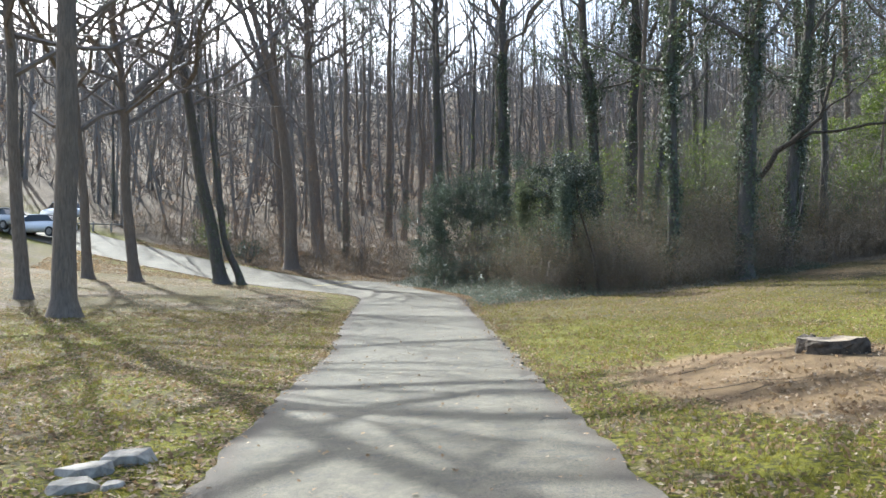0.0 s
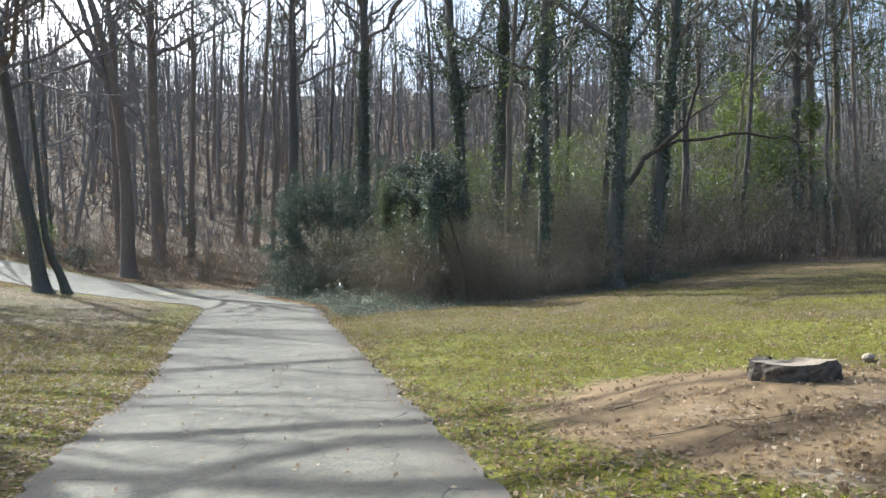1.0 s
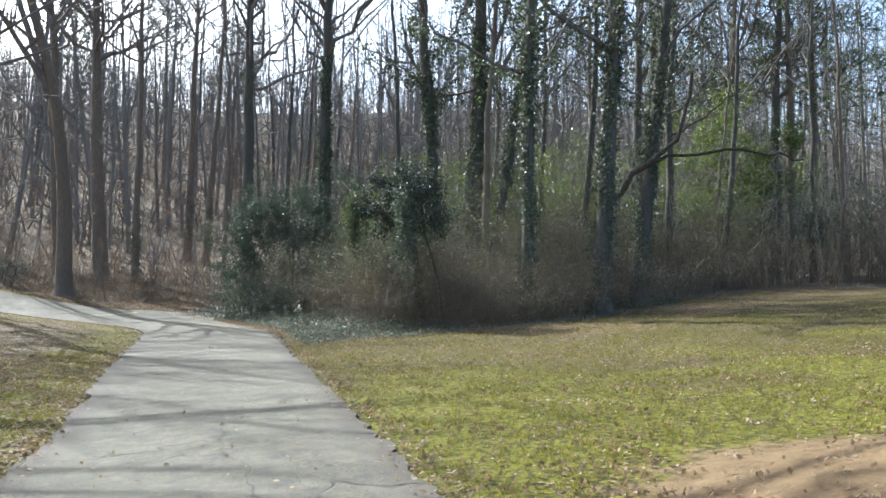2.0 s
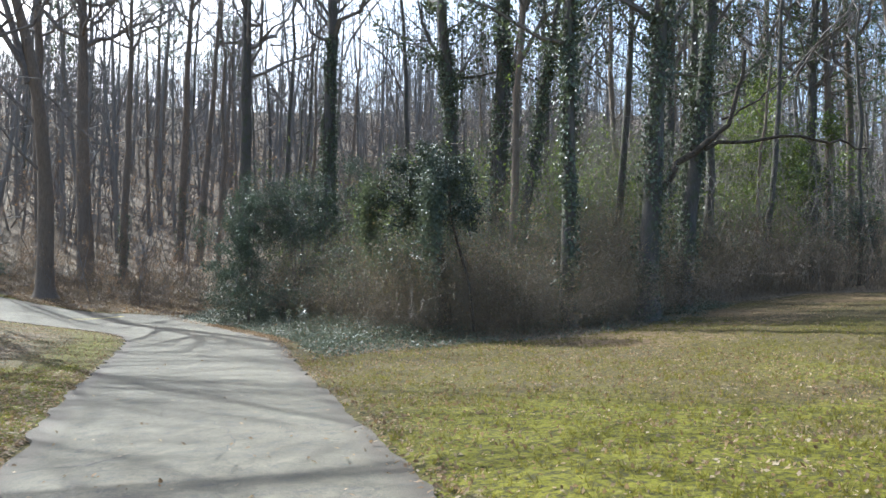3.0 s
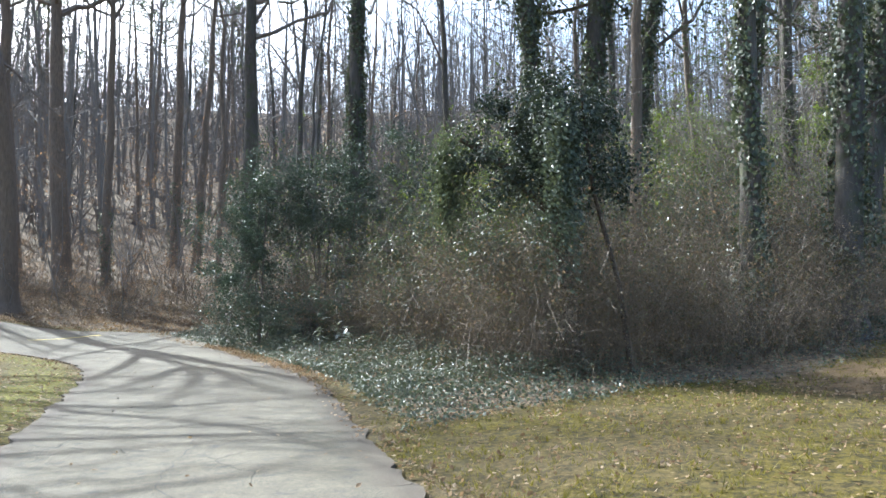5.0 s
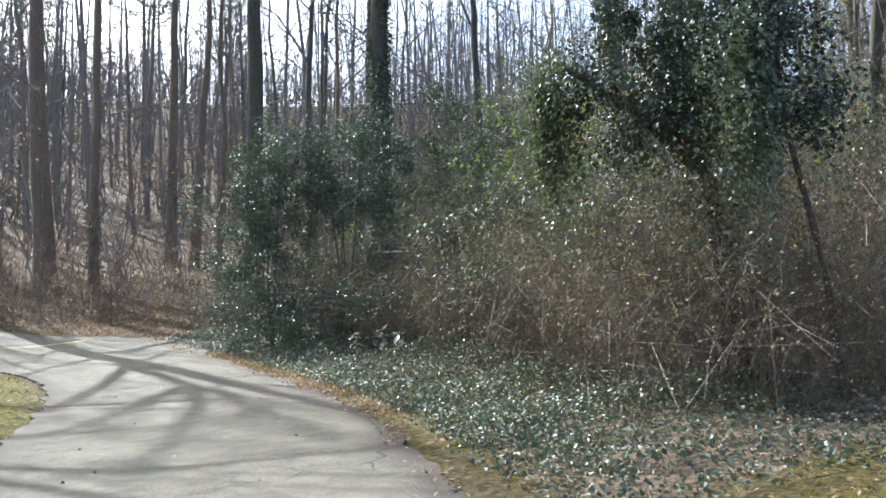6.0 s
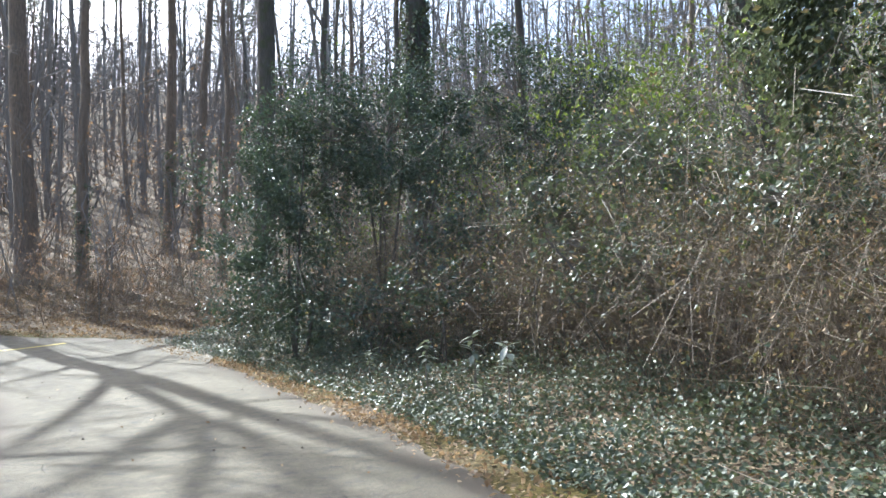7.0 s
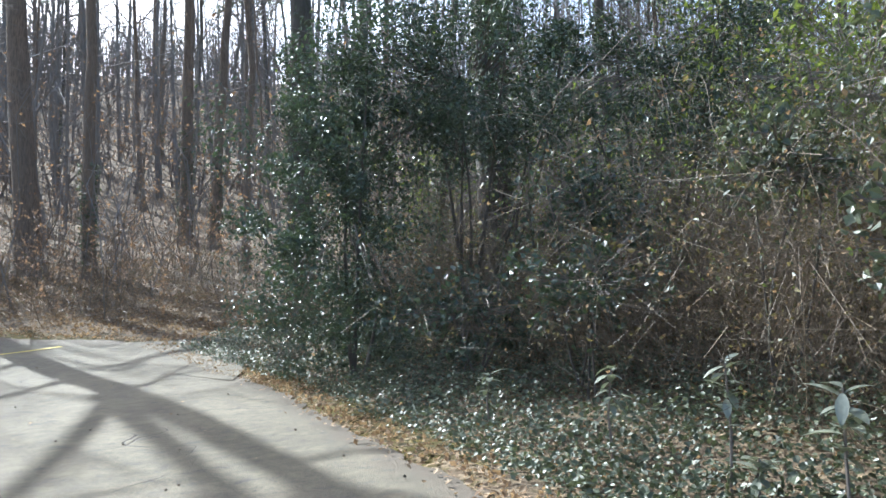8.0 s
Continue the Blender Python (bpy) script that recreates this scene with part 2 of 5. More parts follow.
def tubes(soup, p0, p1, p2, r0, r1, segs, sides, wiggle=0.0):
    """Tapered bent tubes: from p0 by way of p1 to p2, all N x 3."""
    count = len(p0)
    if not count:
        return soup
    t = np.linspace(0, 1, segs + 1)[None, :, None]
    a, b, c = p0[:, None], p1[:, None], p2[:, None]
    pts = (1 - t) ** 2 * a + 2 * t * (1 - t) * b + t ** 2 * c
    if wiggle:
        bump = rng.normal(size=pts.shape) * np.linalg.norm(p2 - p0, axis=1)[:, None, None] * wiggle
        bump[:, 0] = 0
        pts = pts + bump
    axis = unit(p2 - p0)
    ref = np.where(np.abs(axis[:, 2:3]) > 0.8, np.array([[1.0, 0, 0]]), np.array([[0, 0, 1.0]]))
    u = unit(np.cross(axis, ref))
    w = np.cross(axis, u)
    rad = (np.asarray(r0).reshape(-1, 1) * (1 - t[:, :, 0]) + np.asarray(r1).reshape(-1, 1) * t[:, :, 0])
    ang = np.arange(sides) * 2 * np.pi / sides
    ring = u[:, None, :] * np.cos(ang)[None, :, None] + w[:, None, :] * np.sin(ang)[None, :, None]
    v = pts[:, :, None, :] + ring[:, None, :, :] * rad[:, :, None, None]
    i = np.arange(count)[:, None, None] * (segs + 1) * sides
    s = np.arange(segs)[None, :, None] * sides
    k = np.arange(sides)[None, None, :]
    k2 = (k + 1) % sides
    f = np.stack([i + s + k, i + s + k2, i + s + sides + k2, i + s + sides + k], -1).reshape(-1, 4)
    return soup.add(v, f)


def pipe(soup, pts, rad, sides, rough=0.0, flare=0.0):
    """One long tube along a line of points, for trunks."""
    pts, rad = np.asarray(pts, float), np.asarray(rad, float)
    n = len(pts)
    tan = unit(np.gradient(pts, axis=0))
    ref = np.array([1.0, 0.3, 0]) / 1.044 if abs(tan[0, 2]) > 0.7 else np.array([0, 0, 1.0])
    u = unit(np.cross(tan, ref))
    w = np.cross(tan, u)
    ang = np.arange(sides) * 2 * np.pi / sides
    lobes = 1 + rough * rng.normal(size=sides)
    rr = rad[:, None] * (lobes[None, :] * 0.5 + 0.5 + rough * 0.6 * rng.normal(size=(n, sides)))
    if flare:
        rr[0] *= 1 + flare * (1 + 0.5 * np.sin(ang * 3 + rng.uniform(0, 6)))
    v = pts[:, None] + rr[..., None] * (u[:, None] * np.cos(ang)[None, :, None] + w[:, None] * np.sin(ang)[None, :, None])
    s = np.arange(n - 1)[:, None] * sides
    k = np.arange(sides)[None, :]
    k2 = (k + 1) % sides
    return soup.add(v, np.stack([s + k, s + k2, s + sides + k2, s + sides + k], -1).reshape(-1, 4))


def leaves(soup, c, size, normal=None, fold=0.25, slim=0.6, droop=None):
    """Folded pointed leaves of two triangles each at the places c (N x 3)."""
    n = len(c)
    if not n:
        return soup
    nz = unit(rng.normal(size=(n, 3)) if normal is None else np.asarray(normal) + 0.0)
    d = rng.normal(size=(n, 3))
    if droop is not None:
        d = d * 0.5 + np.array([0, 0, -droop])
    d = unit(d - (d * nz).sum(1, keepdims=True) * nz)
    s = np.cross(nz, d)
    size = np.asarray(size).reshape(-1, 1) * np.ones((n, 1))
    lift = nz * size * fold
    v = np.stack([c - d * size * 0.5, c + s * size * slim * 0.5 + lift * 0.6, c + d * size * 0.5, c - s * size * slim * 0.5 + lift * 0.6], 1)
    b = np.arange(n)[:, None] * 4
    f = np.concatenate([b + np.array([[0, 1, 2]]), b + np.array([[0, 2, 3]])])
    return soup.add(v, f)


def round_leaves(soup, c, size, normal, fold=0.15, slim=0.85):
    """Broad leaves folded along the midrib, with a blunt outline."""
    n = len(c)
    nz = unit(np.asarray(normal) + 0.0)
    d = rng.normal(size=(n, 3))
    d = unit(d - (d * nz).sum(1, keepdims=True) * nz)
    s = np.cross(nz, d)
    size = np.asarray(size).reshape(-1, 1)
    lift = nz * size * fold
    def at(along, side, up):
        return c + d * size * along + s * size * slim * side + lift * up
    v = np.stack([at(-0.5, 0, 0), at(-0.32, 0.42, 0.7), at(0.12, 0.46, 0.9), at(0.5, 0, -0.3), at(0.12, -0.46, 0.9), at(-0.32, -0.42, 0.7)], 1)
    b = np.arange(n)[:, None] * 6
    return soup.add(v, np.concatenate([b + np.array([[0, 1, 2, 3]]), b + np.array([[0, 3, 4, 5]])]))


# ---- the lie of the land ----
def spline(points, steps):
    p = np.asarray(points, float)
    p = np.concatenate([[2 * p[0] - p[1]], p, [2 * p[-1] - p[-2]]])
    out = []
    for i in range(1, len(p) - 2):
        for t in np.linspace(0, 1, steps, endpoint=False):
            a, b, c, d = p[i - 1], p[i], p[i + 1], p[i + 2]
            out.append(0.5 * (2 * b + (c - a) * t + (2 * a - 5 * b + 4 * c - d) * t ** 2 + (3 * b - a - 3 * c + d) * t ** 3))
    out.append(p[-2])
    return np.array(out)


ROAD_L = spline([(-4.2, -12), (-1.45, 0), (-0.1, 5.8), (1.1, 10.3), (2.1, 13.8), (3.42, 20), (4.25, 23.6), (5.22, 27.8), (6.1, 31.8), (6.5, 35), (6.4, 38), (5.6, 41), (3.6, 43.8), (0.8, 46.6), (-3.2, 51), (-9, 58), (-16, 66)], 6)
ROAD_R = spline([(-1.2, -12), (1.5, 0), (2.84, 5.2), (3.98, 9.6), (4.97, 13.2), (6.7, 19.6), (7.78, 23.5), (9.16, 28), (9.8, 32), (10.18, 36), (10.55, 40), (10.0, 46.6), (7.7, 48.6), (4.5, 52), (-0.6, 57.4), (-6.5, 64), (-13, 72)], 6)
OUTLINE = np.concatenate([ROAD_L, ROAD_R[::-1]])


def inside(poly, x, y):
    x, y = np.asarray(x, float), np.asarray(y, float)
    res = np.zeros(x.shape, bool)
    px, py = poly[:, 0], poly[:, 1]
    j = len(poly) - 1
    for i in range(len(poly)):
        if py[i] != py[j]:
            cross = ((py[i] > y) != (py[j] > y)) & (x < (px[j] - px[i]) * (y - py[i]) / (py[j] - py[i]) + px[i])
            res ^= cross
        j = i
    return res


def line_distance(line, x, y):
    x, y = np.asarray(x, float), np.asarray(y, float)
    best = np.full(x.shape, 1e9)
    for a, b in zip(line[:-1], line[1:]):
        d = b - a
        t = np.clip(((x - a[0]) * d[0] + (y - a[1]) * d[1]) / max(d @ d, 1e-9), 0, 1)
        best = np.minimum(best, (x - a[0] - t * d[0]) ** 2 + (y - a[1] - t * d[1]) ** 2)
    return np.sqrt(best)


def road_distance(x, y):
    """Metres outside the asphalt, negative on it."""
    d = np.minimum(line_distance(ROAD_L, x, y), line_distance(ROAD_R, x, y))
    return np.where(inside(OUTLINE, x, y), -d, d)


def softplus(v, s):
    return s * np.logaddexp(0, np.asarray(v, float) / s)


def smooth(v):
    v = np.clip(v, 0, 1)
    return v * v * (3 - 2 * v)


def land(x, y):
    """The height of the ground: a gentle fall across the drive, climbing behind and to the west."""
    x, y = np.asarray(x, float), np.asarray(y, float)
    edge = np.minimum(-1.35 + 0.243 * y, 7.0)
    west = (0.08 + 0.045 * smooth((y - 22) / 16)) * np.minimum(softplus(edge - x, 0.6), 40)
    west = west + 0.10 * np.minimum(softplus(-x - 22, 6), 90)
    north = 0.115 * np.minimum(softplus(y - 44.5, 1.5), 150) + 0.13 * np.minimum(softplus(y - 64, 6), 95) + 0.13 * np.minimum(softplus(y - 88, 8), 75)
    east = 0.02 * np.minimum(softplus(x - 12, 2), 30) + 0.10 * np.minimum(softplus(x - 58, 6), 90)
    mound = 0.30 * np.exp(-(((x - 6.5) / 1.6) ** 2 + ((y - 7.3) / 1.5) ** 2))
    bank = 0.25 * smooth((y - 24.5) / 5) * smooth((x - 10.5) / 3)
    across = np.clip(x * math.cos(radians(TURN)) + y * math.sin(radians(TURN)), -70, 70)
    return west + north * smooth((y + 20) / 40) + east + mound + bank - math.tan(radians(LEAN)) * across


def lumps(x, y):
    return 0.02 * np.sin(x * 2.1 + 1.3 * np.sin(y * 1.1)) * np.sin(y * 1.7 + np.sin(x * 0.9)) + 0.012 * np.sin(x * 5.3 + y * 1.9) * np.sin(y * 4.7 - x)


def ground_z(x, y):
    d = road_distance(x, y)
    return land(x, y) + lumps(x, y) * smooth(d / 0.8) - 0.07 * smooth((0.12 - d) / 0.3)


FRONT_X = [-60, 8.2, 9.5, 12, 14.5, 18, 21.5, 24, 26, 30, 33, 38, 60, 90]
FRONT_Y = [23.6, 23.6, 23.8, 23.9, 23.2, 24.4, 26.0, 27.2, 27.6, 28.2, 26.4, 23.4, 14, 6]


def wooded(x, y):
    """Metres into the wood, negative on the lawns."""
    x, y = np.asarray(x, float), np.asarray(y, float)
    front = y - np.interp(x, FRONT_X, FRONT_Y)
    east = np.minimum(front, x - np.interp(y, ROAD_R[:66, 1], ROAD_R[:66, 0]) - 0.7)
    far = np.interp(x, [-200, -40, -17, -7, -1, 4.5, 7.7, 10, 12.5], [40, 60, 84, 68, 58.5, 52.6, 49.2, 47.4, 44])
    north = y - far - 0.6
    west = np.minimum(-18 - x, y + 10)
    return np.maximum(np.maximum(np.where(y < 47, east, -99), north), west)


# ---- ground ----
def axis_steps(lo, hi, step, far):
    mid = list(np.arange(lo, hi + 1e-6, step))
    g, s, out_hi = hi, step, []
    while g < far:
        s *= 1.3
        g += s
        out_hi.append(g)
    g, s, out_lo = lo, step, []
    while g > -far:
        s *= 1.3
        g -= s
        out_lo.append(g)
    return np.array(out_lo[::-1] + mid + out_hi)


def build_ground():
    xs, ys = axis_steps(-12, 30, 0.3, 1800), axis_steps(-4, 62, 0.3, 1800)
    gx, gy = np.meshgrid(xs, ys)
    x, y = gx.ravel(), gy.ravel()
    z = ground_z(x, y)
    v = np.stack([x, y, z], 1)
    nx = len(xs)
    i = (np.arange(len(ys) - 1)[:, None] * nx + np.arange(nx - 1)[None, :]).ravel()
    f = np.stack([i, i + 1, i + nx + 1, i + nx], 1)
    ob = mesh_object("ground", v, f, GROUND, smooth=True)
    d = road_distance(x, y)
    w = wooded(x, y)
    wob = 0.5 + 0.5 * np.sin(x * 0.9 + 2 * np.sin(y * 0.5)) * np.sin(y * 0.8 + np.sin(x * 0.7))
    left = x < np.interp(y, ROAD_L[:70, 1], ROAD_L[:70, 0])
    litter = smooth((w + 1.0) / 2.0)
    litter = np.maximum(litter, 0.56 * left * smooth((d - 0.6) / 1.5) * (0.45 + 0.55 * wob))
    litter = np.maximum(litter, 0.45 * np.exp(-((d - 0.15) / 0.3) ** 2))
    near_right = np.where(left, 0, 0.52 * (0.5 + 0.5 * np.sin(x * 3.1 + y) * np.sin(y * 2.3 - x)) * smooth((9.5 - y) / 3))
    litter = np.maximum(litter, near_right)
    litter = np.maximum(litter, np.where(left, 0, (0.26 + 0.34 * wob) * smooth((y - 28.5) / 3) * smooth((d + 0.5) / 0.6) * smooth((13 - x) / 2)))
    dirt = smooth(1.45 - np.hypot((x - 6.2) / 2.1, (y - 7.2) / 2.4))
    dirt = np.maximum(dirt, 0.62 * smooth((x - 17) / 5) * smooth((y - 19) / 5) * (0.35 + 0.65 * wob))
    dirt = np.maximum(dirt, np.where(left, 0, 0.66 * smooth((w + 6.5) / 4) * smooth((x - 11.5) / 2) * (0.55 + 0.45 * wob)))
    patchy = smooth(0.5 + 0.9 * np.sin(x * 1.3 + 1.7 * np.sin(y * 0.9)) * np.sin(y * 1.15 + np.sin(x * 0.8)))
    moss = np.where(left, smooth(1.4 - d / 1.6) * (0.35 + 0.4 * wob) + 0.9 * patchy * smooth((y - 5) / 4) * smooth((26 - y) / 6) + 0.5 * wob * np.exp(-((y - 19) / 3) ** 2), 0.85 * smooth(1.6 - d / 2.6) * smooth((19 - y) / 8) + 0.7 * np.exp(-((x - 9.5) / 5) ** 2 - ((y - 10.5) / 1.2) ** 2) + 0.35 * wob * smooth((27 - y) / 4) + 0.45 * patchy * smooth((19 - y) / 6) * smooth((y - 7) / 2) + 0.08 * smooth((y - 24) / 3) * smooth((1.2 - d) / 0.6))
    for name, val in (("litter", litter), ("dirt", dirt), ("moss", np.clip(moss, 0, 1))):
        at = ob.data.attributes.new(name, "FLOAT", "POINT")
        at.data.foreach_set("value", val.astype(np.float32))
    tagged(ob, "patchy winter lawn with moss, leaf litter and red clay", "ground", kind="structure")


build_ground()


def build_road():
    n, across = len(ROAD_L), 12
    ragged = 0.012 * np.sin(np.arange(n) * 1.7) + 0.012 * rng.normal(size=n)
    t = np.linspace(0, 1, across + 1)
    steps = np.linspace(0, n - 1, (n - 1) * 4 + 1)
    lx, ly = np.interp(steps, np.arange(n), ROAD_L[:, 0] + ragged), np.interp(steps, np.arange(n), ROAD_L[:, 1])
    rx, ry = np.interp(steps, np.arange(n), ROAD_R[:, 0] + ragged[::-1]), np.interp(steps, np.arange(n), ROAD_R[:, 1])
    lx = lx + 0.028 * rng.normal(size=len(lx)) + 0.035 * np.sin(steps * 2.9) * np.sin(steps * 0.77)
    rx = rx + 0.028 * rng.normal(size=len(rx)) + 0.035 * np.sin(steps * 3.3 + 1) * np.sin(steps * 0.9)
    x = lx[:, None] * (1 - t) + rx[:, None] * t
    y = ly[:, None] * (1 - t) + ry[:, None] * t
    z = land(x, y) + 0.01 + 0.03 * np.sin(np.pi * t)[None, :] ** 0.7
    v = np.stack([x, y, z], -1)
    skirt_l, skirt_r = v[:, :1].copy(), v[:, -1:].copy()
    skirt_l[..., 2] -= 0.12
    skirt_r[..., 2] -= 0.12
    v = np.concatenate([skirt_l, v, skirt_r], 1)
    cols = across + 3
    i = (np.arange(len(steps) - 1)[:, None] * cols + np.arange(cols - 1)[None, :]).ravel()
    f = np.stack([i, i + 1, i + cols + 1, i + cols], 1)
    ob = mesh_object("road", v.reshape(-1, 3), f, ASPHALT)
    e = np.abs(np.linspace(-1, 1, across + 1)) ** 3
    e = np.concatenate([[1], e, [1]])
    at = ob.data.attributes.new("edge", "FLOAT", "POINT")
    at.data.foreach_set("value", np.tile(e, len(steps)).astype(np.float32))
    tagged(ob, "narrow worn grey asphalt drive with cracks and ragged edges", "road", kind="structure")
    # the short spur on the east side
    c = np.array([(10.3, 40.2), (10.75, 41.2), (11.3, 43.4), (12.1, 45.6), (11.0, 46.4), (9.8, 46.75), (8.9, 45)])
    bm = bmesh.new()
    vs = [bm.verts.new((p[0], p[1], float(land(p[0], p[1])) + 0.03)) for p in c]
    face = bm.faces.new(vs)
    bmesh.ops.triangulate(bm, faces=[face])
    bmesh.ops.subdivide_edges(bm, edges=bm.edges[:], cuts=5, use_grid_fill=True)
    for q in bm.verts:
        q.co.z = float(land(q.co.x, q.co.y)) + 0.034
    bmesh.ops.recalc_face_normals(bm, faces=bm.faces[:])
    spur = part("road_spur", bm, ASPHALT, None)
    tagged(spur, "short asphalt spur at the bend of the drive", "road", kind="structure")


build_road()


# ---- trees ----
def tree_parts(seed, height, radius, first=0.4, limbs=18, twigs=4, spread=0.32, lean=(0, 0), up=0.75, sides=10, line=None, wander=0.10, limb_r=1.0, extra=()):
    """The line of a bare tree: soup of the trunk, soup of the limbs and twigs, and the trunk's points."""
    global rng
    rng = np.random.default_rng(seed)
    n = 16
    t = np.linspace(0, 1, n)
    w = np.cumsum(rng.normal(size=(n, 2)) * wander, 0) * t[:, None] ** 0.5
    pts = np.stack([w[:, 0] + lean[0] * t * height, w[:, 1] + lean[1] * t * height, t * height - 0.15], 1)
    if line is not None:
        ln = np.array(line)
        zz = np.minimum(pts[:, 2], ln[-1, 2])
        pts[:, 0], pts[:, 1] = np.interp(zz, ln[:, 2], ln[:, 0]), np.interp(zz, ln[:, 2], ln[:, 1])
    rad = radius * (0.08 + 0.92 * (1 - t) ** 0.85)
    trunk, crown = Soup(), Soup()
    zr = np.concatenate([[pts[0, 2], 0.12, 0.45, 0.95], pts[1:, 2][pts[1:, 2] > 1.1]])
    flare = 1 + 0.5 * np.exp(-np.maximum(zr, 0) / 0.35)
    pipe(trunk, np.stack([np.interp(zr, pts[:, 2], pts[:, j]) for j in range(3)], 1), np.interp(zr, pts[:, 2], rad) * flare, sides, 0.05, 0.22)
    k = np.arange(limbs)
    th = first + (0.97 - first) * ((k + rng.uniform(0, 1, limbs)) / limbs)
    base = np.stack([np.interp(th, t, pts[:, j]) for j in range(3)], 1)
    r0 = np.interp(th, t, rad) * rng.uniform(0.25, 0.55, limbs) * limb_r
    az = k * 2.4 + rng.uniform(-0.5, 0.5, limbs)
    el = rng.uniform(0.25, 0.9, limbs) * up + 0.35 * th
    ln = height * spread * (1.15 - th) * rng.uniform(0.6, 1.3, limbs) + 0.8
    d = np.stack([np.cos(az) * np.cos(el), np.sin(az) * np.cos(el), np.sin(el)], 1)
    mid = base + d * ln[:, None] * 0.55 + rng.normal(size=(limbs, 3)) * ln[:, None] * 0.2 - np.array([0, 0, 0.06]) * ln[:, None]
    tip = base + d * ln[:, None] + np.array([0, 0, 0.34]) * ln[:, None] + rng.normal(size=(limbs, 3)) * ln[:, None] * 0.16
    tubes(crown, base, mid, tip, r0, r0 * 0.18 + 0.004, 7 if sides > 8 else 4, 5 if sides > 8 else 4, 0.02)
    if extra:
        for r, way in extra:
            w = np.array(way, float)
            q = np.linspace(0, len(w) - 1, 3 * len(w))
            w2 = np.stack([np.interp(q, np.arange(len(w)), w[:, j]) for j in range(3)], 1)
            w2[1:-1] = (w2[:-2] + w2[1:-1] * 2 + w2[2:]) / 4
            pipe(crown, w2, np.linspace(r, r * 0.3, len(w2)), 7, 0.04)
            a, c = len(w) // 3, 2 * len(w) // 3
            base, mid, tip = np.vstack([base, w[0:1], w[a:a + 1]]), np.vstack([mid, w[a:a + 1], w[c:c + 1]]), np.vstack([tip, w[c:c + 1], w[-1:]])
            span = np.linalg.norm(w[-1] - w[0])
            r0, ln = np.append(r0, [r * 0.7, r * 0.5]), np.append(ln, [span * 0.55, span * 0.6])
    level = [(base, mid, tip, r0, ln)]
    for step, count in ((0, twigs), (1, twigs)):
        b, m, e, r, l = level[-1]
        idx = np.repeat(np.arange(len(b)), count + (1 - step))
        u = rng.uniform(0.25, 1.0, len(idx))[:, None]
        st = (1 - u) ** 2 * b[idx] + 2 * u * (1 - u) * m[idx] + u ** 2 * e[idx]
        dirs = unit(unit(e - b)[idx] + rng.normal(size=(len(idx), 3)) * 0.55 + np.array([0, 0, 0.25]))
        nl = l[idx] * rng.uniform(0.3, 0.6, len(idx))
        nr = np.maximum(r[idx] * (1 - 0.75 * u[:, 0]) * 0.6, 0.006)
        ee = st + dirs * nl[:, None]
        mm = (st + ee) / 2 + rng.normal(size=st.shape) * nl[:, None] * 0.17
        tubes(crown, st, mm, ee, nr, np.maximum(nr * 0.3, 0.004), 3 if step == 0 and sides > 8 else 2 - step, 3, 0.04 if step == 0 else 0.0)
        level.append((st, mm, ee, nr, nl))
    return trunk, crown, pts, rad, level


def make_tree(seed, label, bark=None, ivy=0.0, ivy_thick=0.12, ivy_count=1500, leaf=0.09, ivy_limbs=0, **kw):
    trunk, crown, pts, rad, level = tree_parts(seed, **kw)
    root = new("tree")
    trunk.make("trunk", bark or BARK, root, True)
    crown.make("crown", TWIG, root, False, "bare winter branches and twigs")
    if ivy:
        zz = rng.uniform(0, 1, ivy_count) ** 0.8 * ivy
        c = np.stack([np.interp(zz, pts[:, 2], pts[:, j]) for j in range(3)], 1)
        rr = np.interp(zz, pts[:, 2], rad)
        az = rng.uniform(0, 2 * np.pi, ivy_count)
        patch = (np.sin(az * 2 + zz * 0.8 + seed) + np.sin(zz * 1.9 + az + seed)) > -0.75
        out = np.stack([np.cos(az), np.sin(az), 0 * az], 1)
        off = rr + np.abs(rng.normal(size=ivy_count)) * ivy_thick * (0.6 + 0.6 * np.sin(zz * 1.3 + seed) ** 2)
        c = (c + out * off[:, None])[patch]
        nrm = (out + rng.normal(size=out.shape) * 0.5)[patch]
        s = Soup()
        leaves(s, c, leaf * rng.uniform(0.6, 1.3, len(c)), nrm, 0.2, 0.85, 0.8)
        if ivy_limbs:
            b, m, e, r, l = level[0]
            low = np.flatnonzero(b[:, 2] < ivy * 1.25)
            k = low[rng.integers(0, len(low), ivy_limbs)]
            u = rng.uniform(0, 0.85, (ivy_limbs, 1)) ** 1.3
            q = (1 - u) ** 2 * b[k] + 2 * u * (1 - u) * m[k] + u ** 2 * e[k]
            q = q + rng.normal(size=q.shape) * 0.15 - np.abs(rng.normal(size=(ivy_limbs, 1))) * np.array([0, 0, 0.28])
            leaves(s, q, leaf * rng.uniform(0.7, 1.4, ivy_limbs), None, 0.2, 0.85, 0.6)
        s.make("ivy", IVY, root, False, "glossy green ivy climbing the trunk")
    tagged(root, label, "tree")
    return root


def plant(root, x, y, scale=1.0, turn=0.0, tilt=0.0, group=""):
    root.matrix_basis = pose(x, y, float(ground_z(np.array([x]), np.array([y]))[0]), 0, tilt, turn) @ Matrix.Scale(scale, 4)
    if group:
        tagged(root, group=group)
    return root


